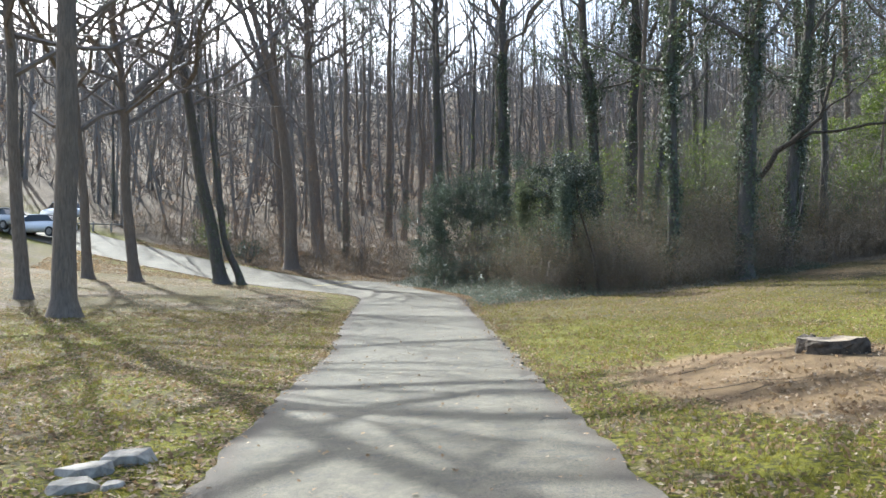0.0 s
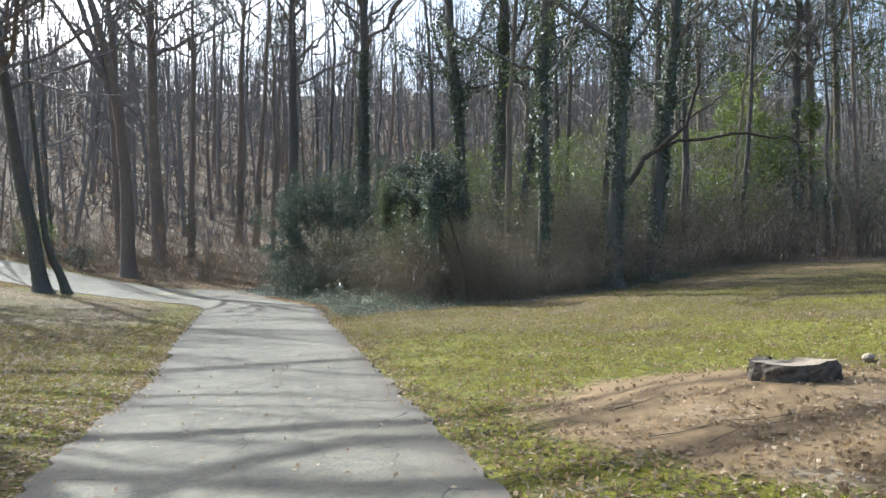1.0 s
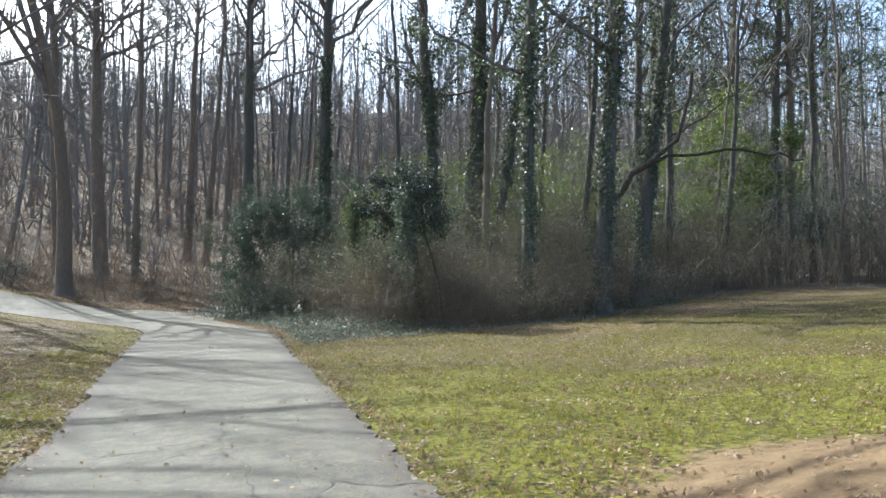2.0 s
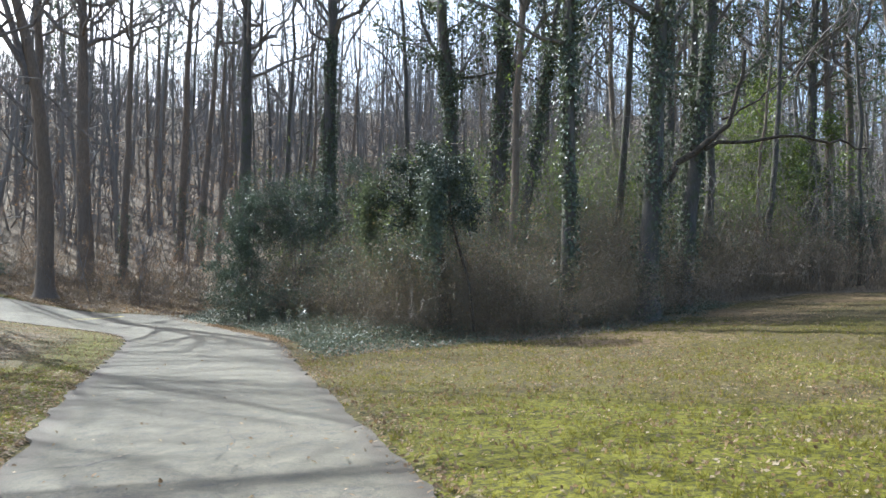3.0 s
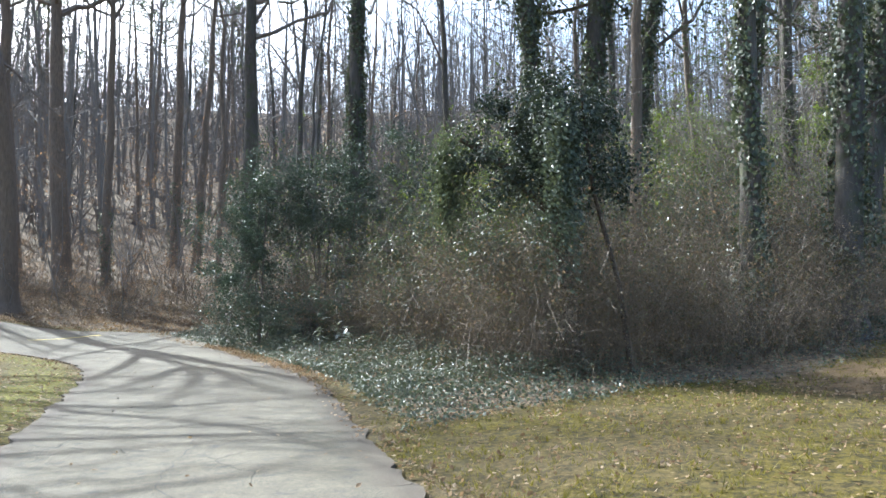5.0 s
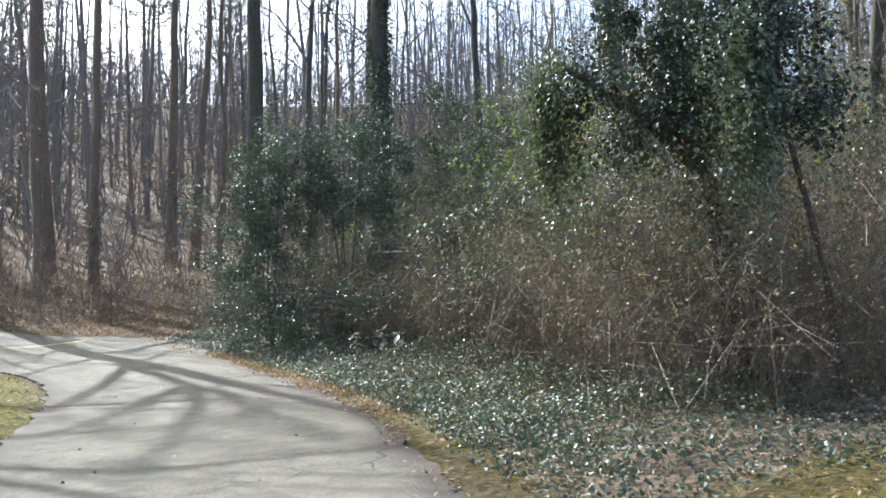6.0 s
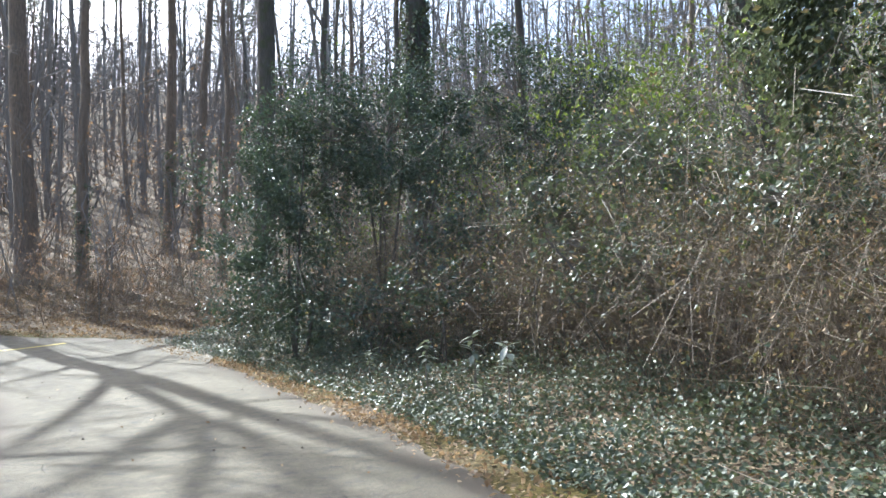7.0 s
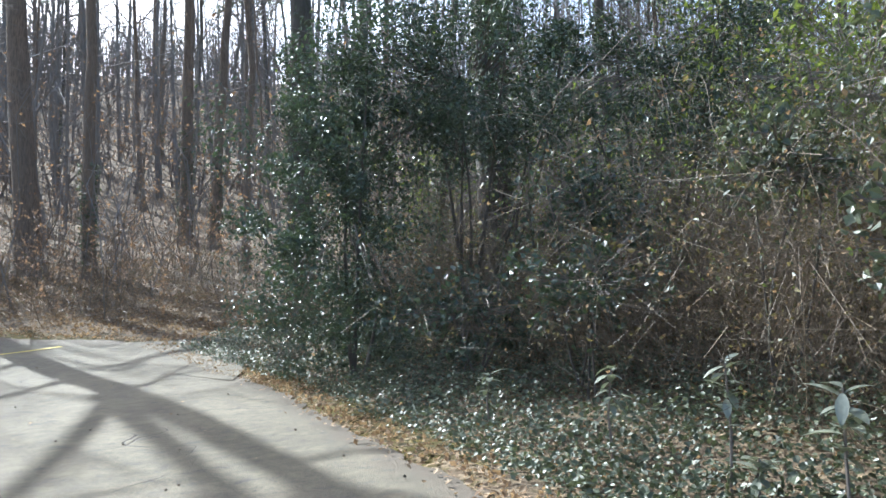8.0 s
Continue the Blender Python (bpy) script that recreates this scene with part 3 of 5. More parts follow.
# lawn trees west of the drive
LAWN = [  # x, y, trunk radius, height, lean, seed
    (-5.0, 27.6, 0.21, 19, (-0.08, 0.01), 11), (-3.1, 21.8, 0.28, 30, (0.0, 0.01), 12), (-4.5, 39.0, 0.22, 18, (-0.11, 0.01), 13),
    (-2.6, 39.5, 0.25, 19, (-0.08, 0.01), 14)]
LONG = {  # the heavy limbs that reach over the drive
    11: [(0.12, [(0, 0, 9), (2.5, 1.5, 12), (5.5, 2.2, 13.5), (8, 2.6, 14.2)]), (0.1, [(0, 0, 11), (1.8, -1.2, 14), (4.6, -2.0, 16)])],
    12: [(0.14, [(0, 0, 9.5), (2.2, 1.4, 12), (4.8, 2.4, 13.6), (7.6, 2.8, 14.4)]),  (0.11, [(0, 0, 10.5), (-2.2, 1.2, 13), (-4.8, 1.6, 14.6)]), (0.1, [(0, 0, 14), (1.4, 2.4, 17), (3.8, 4.6, 19.5)])],
    14: [(0.12, [(0, 0, 8.5), (2.4, 0.6, 11), (5.2, 0.4, 13), (7.4, 0.2, 14.4)]), (0.1, [(0, 0, 10.5), (1.6, -1.6, 13), (3.8, -3.2, 15)])]}
for x, y, r, h, lean, seed in LAWN:
    plant(make_tree(seed, "large bare hardwood tree on the leaf-strewn lawn", BARK, height=h, radius=r, first=0.36, limbs=30, twigs=5, spread=0.7 if seed == 12 else 0.6, up=0.55, lean=lean, limb_r=1.7, extra=LONG.get(seed, ())), x, y, group="trees on the west lawn")
plant(make_tree(15, "leaning bare tree beside the drive with a forked base", BARK_DARK, ivy=5, ivy_count=500, height=22, radius=0.34, first=0.4, limbs=22, twigs=5, spread=0.6, up=0.55, limb_r=1.6, lean=(-0.16, 0.01)), 1.3, 44.0, group="trees on the west lawn")
plant(make_tree(16, "second stem growing from the foot of a leaning tree", BARK_DARK, height=13, radius=0.2, first=0.5, limbs=10, twigs=4,
                line=[(0, 0, -0.2), (-0.1, 0, 0.5), (-0.55, 0, 1.3), (-0.95, 0, 2.6), (-1.3, 0, 6), (-1.6, 0.1, 9), (-1.8, 0.2, 13)]), 2.3, 44.1)

# big trunks of the wood, each with its own ivy
BIG = [  # x, y, radius, height, ivy height, lean, seed, ivy thickness
    (19.04, 25.6, 0.30, 24, 11, (0.09, 0), 21, 0.16), (16.1, 25.5, 0.20, 23, 9, (-0.015, 0), 22, 0.12), (18.3, 32.55, 0.34, 26, 11, (0.025, 0), 23, 0.12),
    (18.8, 31.9, 0.2, 22, 10, (0.14, 0), 24, 0.14), (22.2, 27.4, 0.27, 23, 9, (0.09, -0.03), 25, 0.14), (24.6, 29.6, 0.22, 22, 9, (0.05, 0), 26, 0.14),
    (16.9, 32.4, 0.26, 25, 9, (-0.085, 0), 27, 0.12), (16.2, 41.9, 0.37, 26, 12, (-0.032, 0), 28, 0.10), (13.9, 47.2, 0.34, 26, 6, (-0.005, 0), 29, 0.08),
    (8.65, 60.6, 0.5, 25, 0, (-0.05, 0), 30, 0.1), (6.7, 64.8, 0.44, 26, 0, (-0.06, 0), 39, 0.1), (10.4, 58.7, 0.25, 24, 4, (-0.028, 0), 31, 0.1),
    (15.9, 63.8, 0.25, 27, 4, (0.051, 0), 33, 0.1), (15.2, 66.2, 0.32, 27, 5, (-0.008, 0), 34, 0.1), (19.5, 95.0, 0.26, 26, 3, (0.013, 0), 35, 0.1),
    (36.9, 36.5, 0.3, 22, 3, (0.06, 0), 36, 0.1), (38.5, 34.4, 0.34, 22, 6, (0.07, 0), 37, 0.1), (28, 33.5, 0.26, 22, 7, (0.03, 0), 38, 0.12)]
for x, y, r, h, iv, lean, seed, thick in BIG:
    lab = "tall bare tree with ivy climbing its trunk at the wood's edge" if iv else "massive bare tree trunk at the bend of the drive"
    plant(make_tree(seed, lab, BARK_DARK if iv > 5 else BARK, ivy=iv, ivy_thick=thick, ivy_count=int(430 * iv) if y < 45 else 700, leaf=0.1, height=h, radius=r, first=0.3 if y < 33 else 0.42 if y < 50 else 0.56, limbs=20 if y < 33 else 34, twigs=4, spread=0.26 if y < 33 else 0.33, lean=lean,
                    limb_r=1.0 if y < 33 else 1.35, up=0.75 if y < 33 else 1.05, ivy_limbs=2800 if 14 < x < 26 and y < 34 else 0), x, y, group="big trees of the wood")

plant(make_tree(32, "massive bare tree forking above the bend of the drive", BARK, height=25, radius=0.42, first=0.62, limbs=14, twigs=6, spread=0.36, up=0.8, limb_r=1.3,
                line=[(0, 0, -0.2), (0.08, 0, 3), (0.1, 0, 4.5), (0.06, 0, 6.5), (-0.2, 0, 10.2), (-0.7, 0, 12.9), (-1.7, 0, 17.1), (-2.5, 0.2, 20.9), (-4.1, 0.4, 24)],
                extra=[(0.2, [(-0.6, 0, 10.6), (-1.3, 0.1, 13.5), (-2.1, 0.2, 16.3), (-2.4, 0.4, 17.8), (-3.4, 0.8, 21.0), (-4.0, 1.0, 22.8)]),
                       (0.15, [(-2.0, 0.2, 16.2), (-3.2, 0.7, 18.9), (-4.1, 1.0, 20.5), (-5.0, 1.3, 21.9), (-5.9, 1.5, 23.4)]),
                       (0.14, [(-2.1, 0.2, 16.3), (-3.5, -0.3, 17.6), (-4.6, -0.7, 18.5), (-5.2, -0.9, 18.8)]),
                       (0.16, [(-0.8, 0, 11.4), (-2.6, -0.5, 14.4), (-3.7, -0.9, 15.9), (-4.5, -1.2, 16.8)]),
                       (0.10, [(-0.2, 0, 8.5), (-2.2, 0.5, 10.9), (-3.6, 0.9, 13.5)]),
                       (0.09, [(0.2, 0, 5.9), (-1.2, -0.3, 7.3), (-2.3, -0.6, 8.9)]),
                       (0.08, [(-0.3, 0, 10.4), (0.5, 0.1, 9.9), (1.2, 0.2, 9.0), (2.0, 0.2, 8.3)])]), 5.9, 53.6, tilt=-2.6, group="big trees of the wood")

# slender forest trees: six kinds, copied
KINDS = [make_tree(50 + i, "slender bare forest tree in the winter wood", BARK_DARK if i % 2 else BARK, ivy=(0, 3.5, 0, 5, 0, 2.5)[i], ivy_count=420, leaf=0.11,
                   height=19 + 1.3 * i, radius=0.11 + 0.02 * i, first=0.42, limbs=15, twigs=4, spread=0.24, up=0.9, sides=8, wander=0.12) for i in range(6)]
place = np.random.default_rng(5)
taken = [(x, y) for x, y, *_ in LAWN + BIG] + [(1.3, 44.0), (5.9, 53.6)]
spots = []
for _ in range(9000):
    x, y = place.uniform(-45, 75), place.uniform(24, 100)
    if wooded(np.array([x]), np.array([y]))[0] < 2.0 or (x < 16 and y < 47):
        continue
    gap = (4.5 if x < 22 and y > 46 else 3.2) + max(0, (y - 60) * 0.02)
    if all((x - a) ** 2 + (y - b) ** 2 > gap * gap for a, b in taken):
        taken.append((x, y))
        spots.append((x, y))
    if len(spots) >= 125:
        break
# slim stems along the far side of the east lawn
spots += [(26.4, 30.2), (31.0, 31.6), (35.2, 29.6), (40.2, 28.0), (22.9, 31.2)]
for i, (x, y) in enumerate(spots):
    kind = KINDS[i % 6]
    z = float(land(x, y)) - 0.05
    m = pose(x, y, z, place.uniform(-3, 3), place.uniform(-3, 3), place.uniform(0, 360))
    s = place.uniform(0.75, 1.15)
    if i < 6:
        ob = kind
        ob.matrix_basis = m
    else:
        ob = copy_thing(kind, m)
    ob.scale = (s, s, s)
    tagged(ob, group="forest trees")


# ---- far woods ----
def far_woods():
    g = np.random.default_rng(77)
    pos = []
    while len(pos) < 820:
        a, d = g.uniform(-28, 66) if g.random() < 0.8 else g.uniform(28, 66), g.uniform(80, 205) if g.random() < 0.8 else g.uniform(62, 85)
        if a > 36:
            d = 55 + (d - 60) * 0.7
        x, y = d * math.sin(radians(a)), d * math.cos(radians(a)) + 5
        if wooded(np.array([x]), np.array([y]))[0] > 3 and y > 30:
            pos.append((x, y))
    p = np.array(pos)
    n = len(p)
    away = np.hypot(p[:, 0], p[:, 1])
    h = np.where((away > 112) & (p[:, 0] < 60), g.uniform(8, 15, n), g.uniform(17, 26, n))
    z = land(p[:, 0], p[:, 1])
    base = np.stack([p[:, 0], p[:, 1], z - 0.3], 1)
    top = base + np.stack([g.normal(size=n) * 1.5, g.normal(size=n) * 1.5, h], 1)
    mid = (base + top) / 2 + g.normal(size=(n, 3)) * 0.6
    s = Soup()
    tubes(s, base, mid, top, g.uniform(0.08, 0.22, n), 0.03, 4, 4)
    idx = np.repeat(np.arange(n), 13)
    u = g.uniform(0.12, 0.98, len(idx))
    st = base[idx] + (top - base)[idx] * u[:, None]
    dirs = unit(np.stack([g.normal(size=len(idx)), g.normal(size=len(idx)), g.uniform(0.2, 1.4, len(idx))], 1))
    ln = ((1.15 - u) * g.uniform(3, 7, len(idx)) + 0.6) * np.minimum(1, h[idx] / 17)
    e = st + dirs * ln[:, None]
    tubes(s, st, (st + e) / 2 + g.normal(size=st.shape) * 0.2, e, 0.05, 0.015, 1, 3)
    idx2 = np.repeat(np.arange(len(idx)), 2)
    u = g.uniform(0.2, 1, len(idx2))[:, None]
    st2 = st[idx2] + (e - st)[idx2] * u
    e2 = st2 + unit(dirs[idx2] + g.normal(size=st2.shape) * 0.6) * ln[idx2][:, None] * 0.5
    tubes(s, st2, (st2 + e2) / 2, e2, 0.022, 0.01, 1, 3)
    tagged(s.make("far_woods", BARK_HAZED), "dense bare winter woods on the hillside", "woods", kind="stuff")


far_woods()


def crest_woods():
    """The grey mass of small trees that covers the far slope and its crest."""
    g = np.random.default_rng(78)
    n = 2900
    a = np.radians(np.where(g.random(n) < 0.82, g.uniform(-26, 30, n), g.uniform(30, 62, n)))
    d = np.where(g.random(n) < 0.6, g.uniform(112, 178, n), g.uniform(72, 125, n))
    x, y = d * np.sin(a), d * np.cos(a) + 5
    keep = wooded(x, y) > 4
    x, y, d = x[keep], y[keep], d[keep]
    n = len(x)
    h = np.where(d > 112, g.uniform(4.5, 10, n), g.uniform(2, 5, n)) * (1 + 0.25 * np.sin(x * 0.13) * np.sin(y * 0.11 + x * 0.05))
    base = np.stack([x, y, land(x, y) - 0.2], 1)
    top = base + np.stack([g.normal(size=n) * 0.6, g.normal(size=n) * 0.6, h], 1)
    s = Soup()
    tubes(s, base, (base + top) / 2 + g.normal(size=(n, 3)) * 0.4, top, g.uniform(0.05, 0.11, n), 0.02, 2, 3)
    i = np.repeat(np.arange(n), 9)
    u = g.uniform(0.15, 1.0, len(i))[:, None]
    st = base[i] + (top - base)[i] * u
    e = st + unit(np.stack([g.normal(size=len(i)), g.normal(size=len(i)), g.uniform(0.1, 1.5, len(i))], 1)) * (h[i] * g.uniform(0.16, 0.36, len(i)))[:, None]
    tubes(s, st, (st + e) / 2 + g.normal(size=st.shape) * 0.15, e, 0.04, 0.012, 1, 3)
    tagged(s.make("crest_woods", TWIG), "grey haze of small bare trees along the crest", "woods", kind="stuff")
    k = g.integers(0, len(i), 9000)
    q = Soup()
    leaves(q, e[k] + g.normal(size=(9000, 3)) * 0.3, g.uniform(0.14, 0.34, 9000))
    tagged(q.make("crest_leaves", BEECH), "russet leaves clinging to the far saplings", "leaves", kind="stuff")


crest_woods()


# ---- shrubs, thicket, ground cover ----
def foliage_shell(g, centre, radii, count, lumps_n=64):
    """Places and outward normals on an uneven clumped crown."""
    c = np.array(centre)
    r = np.array(radii)
    d = unit(g.normal(size=(lumps_n, 3)))
    d[:, 2] = d[:, 2] * 0.9 + 0.05
    lump_c = c + d * r * g.uniform(0.3, 1.08, (lumps_n, 1))
    lump_r = (g.uniform(0.10, 0.26, lumps_n) + 0.12 * (g.random(lumps_n) < 0.2)) * r.mean()
    k = g.integers(0, lumps_n, count)
    o = unit(g.normal(size=(count, 3)))
    p = lump_c[k] + o * lump_r[k][:, None] * g.uniform(0.35, 1.08, (count, 1)) ** 0.6
    return p, o


def make_shrub(name, seed, x, y, radii, base_h, count, leaf, mat, label, stems=5, stem_r=0.035, slim=0.5, category="shrub", skirt=0):
    g = np.random.default_rng(seed)
    z0 = float(ground_z(np.array([x]), np.array([y]))[0])
    root = new(name)
    root.location = (x, y, z0)
    p, o = foliage_shell(g, (0, 0, base_h + radii[2]), radii, count)
    if skirt:
        p2, o2 = foliage_shell(g, (0, 0, 0.75), (radii[0] * 1.05, radii[1] * 1.05, 0.8), skirt, 40)
        p, o = np.concatenate([p, p2]), np.concatenate([o, o2])
    keep = p[:, 2] > 0.05
    s = Soup()
    leaves(s, p[keep], leaf * g.uniform(0.6, 1.3, keep.sum()), (o + g.normal(size=o.shape) * 0.55)[keep], 0.2, slim)
    b = np.stack([g.normal(size=stems) * 0.15, g.normal(size=stems) * 0.15, np.full(stems, -0.1)], 1)
    tip = p[g.integers(0, len(p), stems)]
    tip[:, 2] = np.maximum(tip[:, 2], 1.0)
    for j in range(stems):
        st = Soup()
        tubes(st, b[j:j + 1], (b + tip)[j:j + 1] / 2 + g.normal(size=(1, 3)) * 0.2, tip[j:j + 1], stem_r, 0.012, 6, 6)
        st.make("stem", BARK_DARK, root, True)
    q = p[g.integers(0, len(p), stems * 20)]
    c0 = np.array([0, 0, base_h + radii[2]]) + (q - np.array([0, 0, base_h + radii[2]])) * 0.35
    st = Soup()
    tubes(st, c0, (c0 + q) / 2 + g.normal(size=q.shape) * 0.12, q, 0.011, 0.004, 3, 3)
    tagged(st.make("twig_mass", TWIG, root), kind="stuff")
    s.make("foliage", mat, root)
    return tagged(root, label, category)


def build_snag():
    """A broken trunk under a heap of ivy that hangs to the brambles."""
    g = np.random.default_rng(104)
    x, y = 11.75, 26.55
    root = new("ivy_snag")
    root.matrix_basis = pose(x, y, float(ground_z(np.array([x]), np.array([y]))[0]), 0, 0, -80)
    t = Soup()
    pipe(t, [(0.2, 1.2, -0.2), (0.2, 1.15, 1.2), (0.1, 1.0, 2.4), (-0.2, 0.7, 3.4), (-0.5, 0.5, 4.1)], [0.17, 0.14, 0.11, 0.09, 0.05], 9, 0.06, 0.3)
    pipe(t, [(1.6, 1.0, -0.2), (1.5, 0.8, 1.4), (1.35, 0.4, 2.8), (1.3, 0.2, 4.3)], [0.05, 0.04, 0.03, 0.02], 6, 0.05)
    pipe(t, [(0.05, 0.95, 2.6), (-0.6, 0.3, 3.5), (-1.2, 0.0, 3.9)], [0.12, 0.08, 0.04], 6, 0.05)
    t.make("trunk", LOG_BARK, root, True)
    # one dense heap of ivy over the broken limb and the leaning stem, thinning to strands at both ends
    n = 110
    k = g.uniform(0, 1, n)
    arch = np.sin(np.pi * (0.12 + 0.76 * k))
    ridge = np.stack([-1.2 + 2.85 * k, g.uniform(-0.15, 1.35, n), 2.6 + 0.35 * g.random(n) + 2.1 * arch * g.random(n) ** 0.8], 1)
    size = g.uniform(0.12, 0.46, n)
    i = g.integers(0, n, 15000)
    o = unit(g.normal(size=(15000, 3)))
    p = ridge[i] + o * size[i][:, None] * g.uniform(0.3, 1.15, (15000, 1)) ** 0.6
    strands = g.integers(0, 60, 6500)
    side = g.random(60)
    sx = np.where(side < 0.42, -1.36 + g.normal(size=60) * 0.16, np.where(side < 0.84, 1.3 + g.normal(size=60) * 0.16, g.uniform(-1.0, 1.2, 60)))
    sy = np.where(side < 0.84, -0.15 + g.normal(size=60) * 0.16, g.uniform(-0.3, 1.2, 60))
    top = 3.3 + 0.9 * g.random(60)
    low = np.where(side < 0.42, g.uniform(1.5, 2.8, 60), np.where(side < 0.84, g.uniform(1.2, 2.7, 60), g.uniform(2.2, 3.0, 60)))
    q = np.stack([sx[strands], sy[strands], low[strands] + (top - low)[strands] * g.random(6500) ** 0.8], 1) + g.normal(size=(6500, 3)) * 0.09
    wrap = g.uniform(0, 2 * np.pi, 1800)
    up = g.uniform(0.1, 3.4, 1800)
    out = 0.15 + np.abs(g.normal(size=1800)) * (0.1 + 0.06 * up)
    q = np.concatenate([q, np.stack([np.cos(wrap) * out + 0.15, np.sin(wrap) * out + 1.1, up], 1)])
    # heap leaves carry painted shade, the strands keep the plain ivy colour
    for name, c, out, mat, lab in (("ivy", p, o, SHADED_IVY, "dense heap of ivy with its shade put into the leaf colour"), ("hanging_ivy", q, unit(np.stack([q[:, 0], q[:, 1], 0 * q[:, 0] + 0.2], 1)), IVY, "pale glossy ivy hanging in strands")):
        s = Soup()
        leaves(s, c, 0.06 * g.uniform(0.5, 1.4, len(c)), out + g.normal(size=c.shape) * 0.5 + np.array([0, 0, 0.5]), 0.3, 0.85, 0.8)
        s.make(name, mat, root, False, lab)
    tagged(root, "broken tree trunk smothered in hanging green ivy", "tree stump")


make_shrub("holly_shrub", 101, 11.55, 38.9, (1.6, 1.8, 2.5), 0.1, 13000, 0.08, HOLLY, "tall glossy dark evergreen holly shrub beside the drive", 3, skirt=4500)
make_shrub("holly_shrub", 102, 13.3, 38.4, (2.3, 2.2, 2.1), 1.7, 15000, 0.08, HOLLY, "tall glossy dark evergreen shrub tangled with ivy", 7)
make_shrub("holly_shrub", 107, 15.6, 36.8, (2.3, 2.0, 2.1), 1.9, 13000, 0.08, HOLLY, "broad dark evergreen shrub deep in the thicket")
make_shrub("evergreen_tree", 103, 35.4, 34.6, (4.2, 3.4, 4.0), 1.8, 20000, 0.17, LIME, "broad dark evergreen tree beyond the lawn", 8, 0.06, 0.5, "tree")
build_snag()
for k, (x, y, rx, rz, h0) in enumerate(((24.5, 33.5, 2.2, 2.0, 0.6), (31.5, 36.5, 2.6, 2.3, 0.5), (41.0, 37.0, 2.6, 2.8, 0.8), (27.0, 40.5, 2.8, 2.6, 0.8), (21.5, 38.0, 2.2, 2.2, 0.6), (33.0, 43.0, 3.2, 3.0, 1.0), (30.2, 33.6, 1.8, 1.6, 0.2), (33.6, 34.8, 1.7, 1.9, 0.3), (40.0, 34.8, 2.2, 2.4, 0.2), (26.3, 32.2, 1.6, 1.7, 0.2), (45.0, 36.0, 2.8, 3.0, 0.4), (29.3, 35.4, 2.1, 2.7, 1.6), (27.4, 31.4, 1.9, 1.9, 0.3), (31.2, 31.6, 2.2, 2.3, 0.3), (35.4, 29.8, 2.0, 2.1, 0.2), (24.6, 31.4, 1.8, 2.2, 0.6), (39.6, 28.4, 2.4, 2.6, 0.3), (1.0, 58.6, 1.5, 1.2, 0.1), (3.4, 55.8, 1.1, 0.9, 0.0))):
    make_shrub("evergreen_shrub", 110 + k, x, y, (rx, rx, rz), h0, int(470 * rx * rz), 0.12, (HOLLY, LIME)[k % 2], ("dark glossy evergreen shrub under the bare trees", "olive-green privet shrub under the bare trees")[k % 2])
for k, (x, y, rx, rz, h0) in enumerate(((19.3, 37.6, 2.2, 2.8, 1.8), (23.2, 35.8, 2.3, 2.6, 1.6), (27.6, 37.8, 2.5, 3.0, 1.8), (25.0, 44.0, 3.0, 3.4, 2.0), (31.6, 40.5, 2.8, 3.2, 2.2))):
    make_shrub("privet_shrub", 170 + k, x, y, (rx, rx, rz), h0, int(480 * rx * rz), 0.11, (LIME, IVY)[k == 3], "tall loose olive-green privet between the bare trunks")
make_shrub("privet_shrub", 105, 29.0, 36.5, (3.0, 2.0, 2.4), 0.6, 3500, 0.10, LIME, "loose yellow-green privet shrub in the wood")
make_shrub("privet_shrub", 106, 15.5, 33.5, (2.2, 1.8, 2.0), 1.0, 2200, 0.09, LIME, "loose yellow-green privet shrub in the wood")


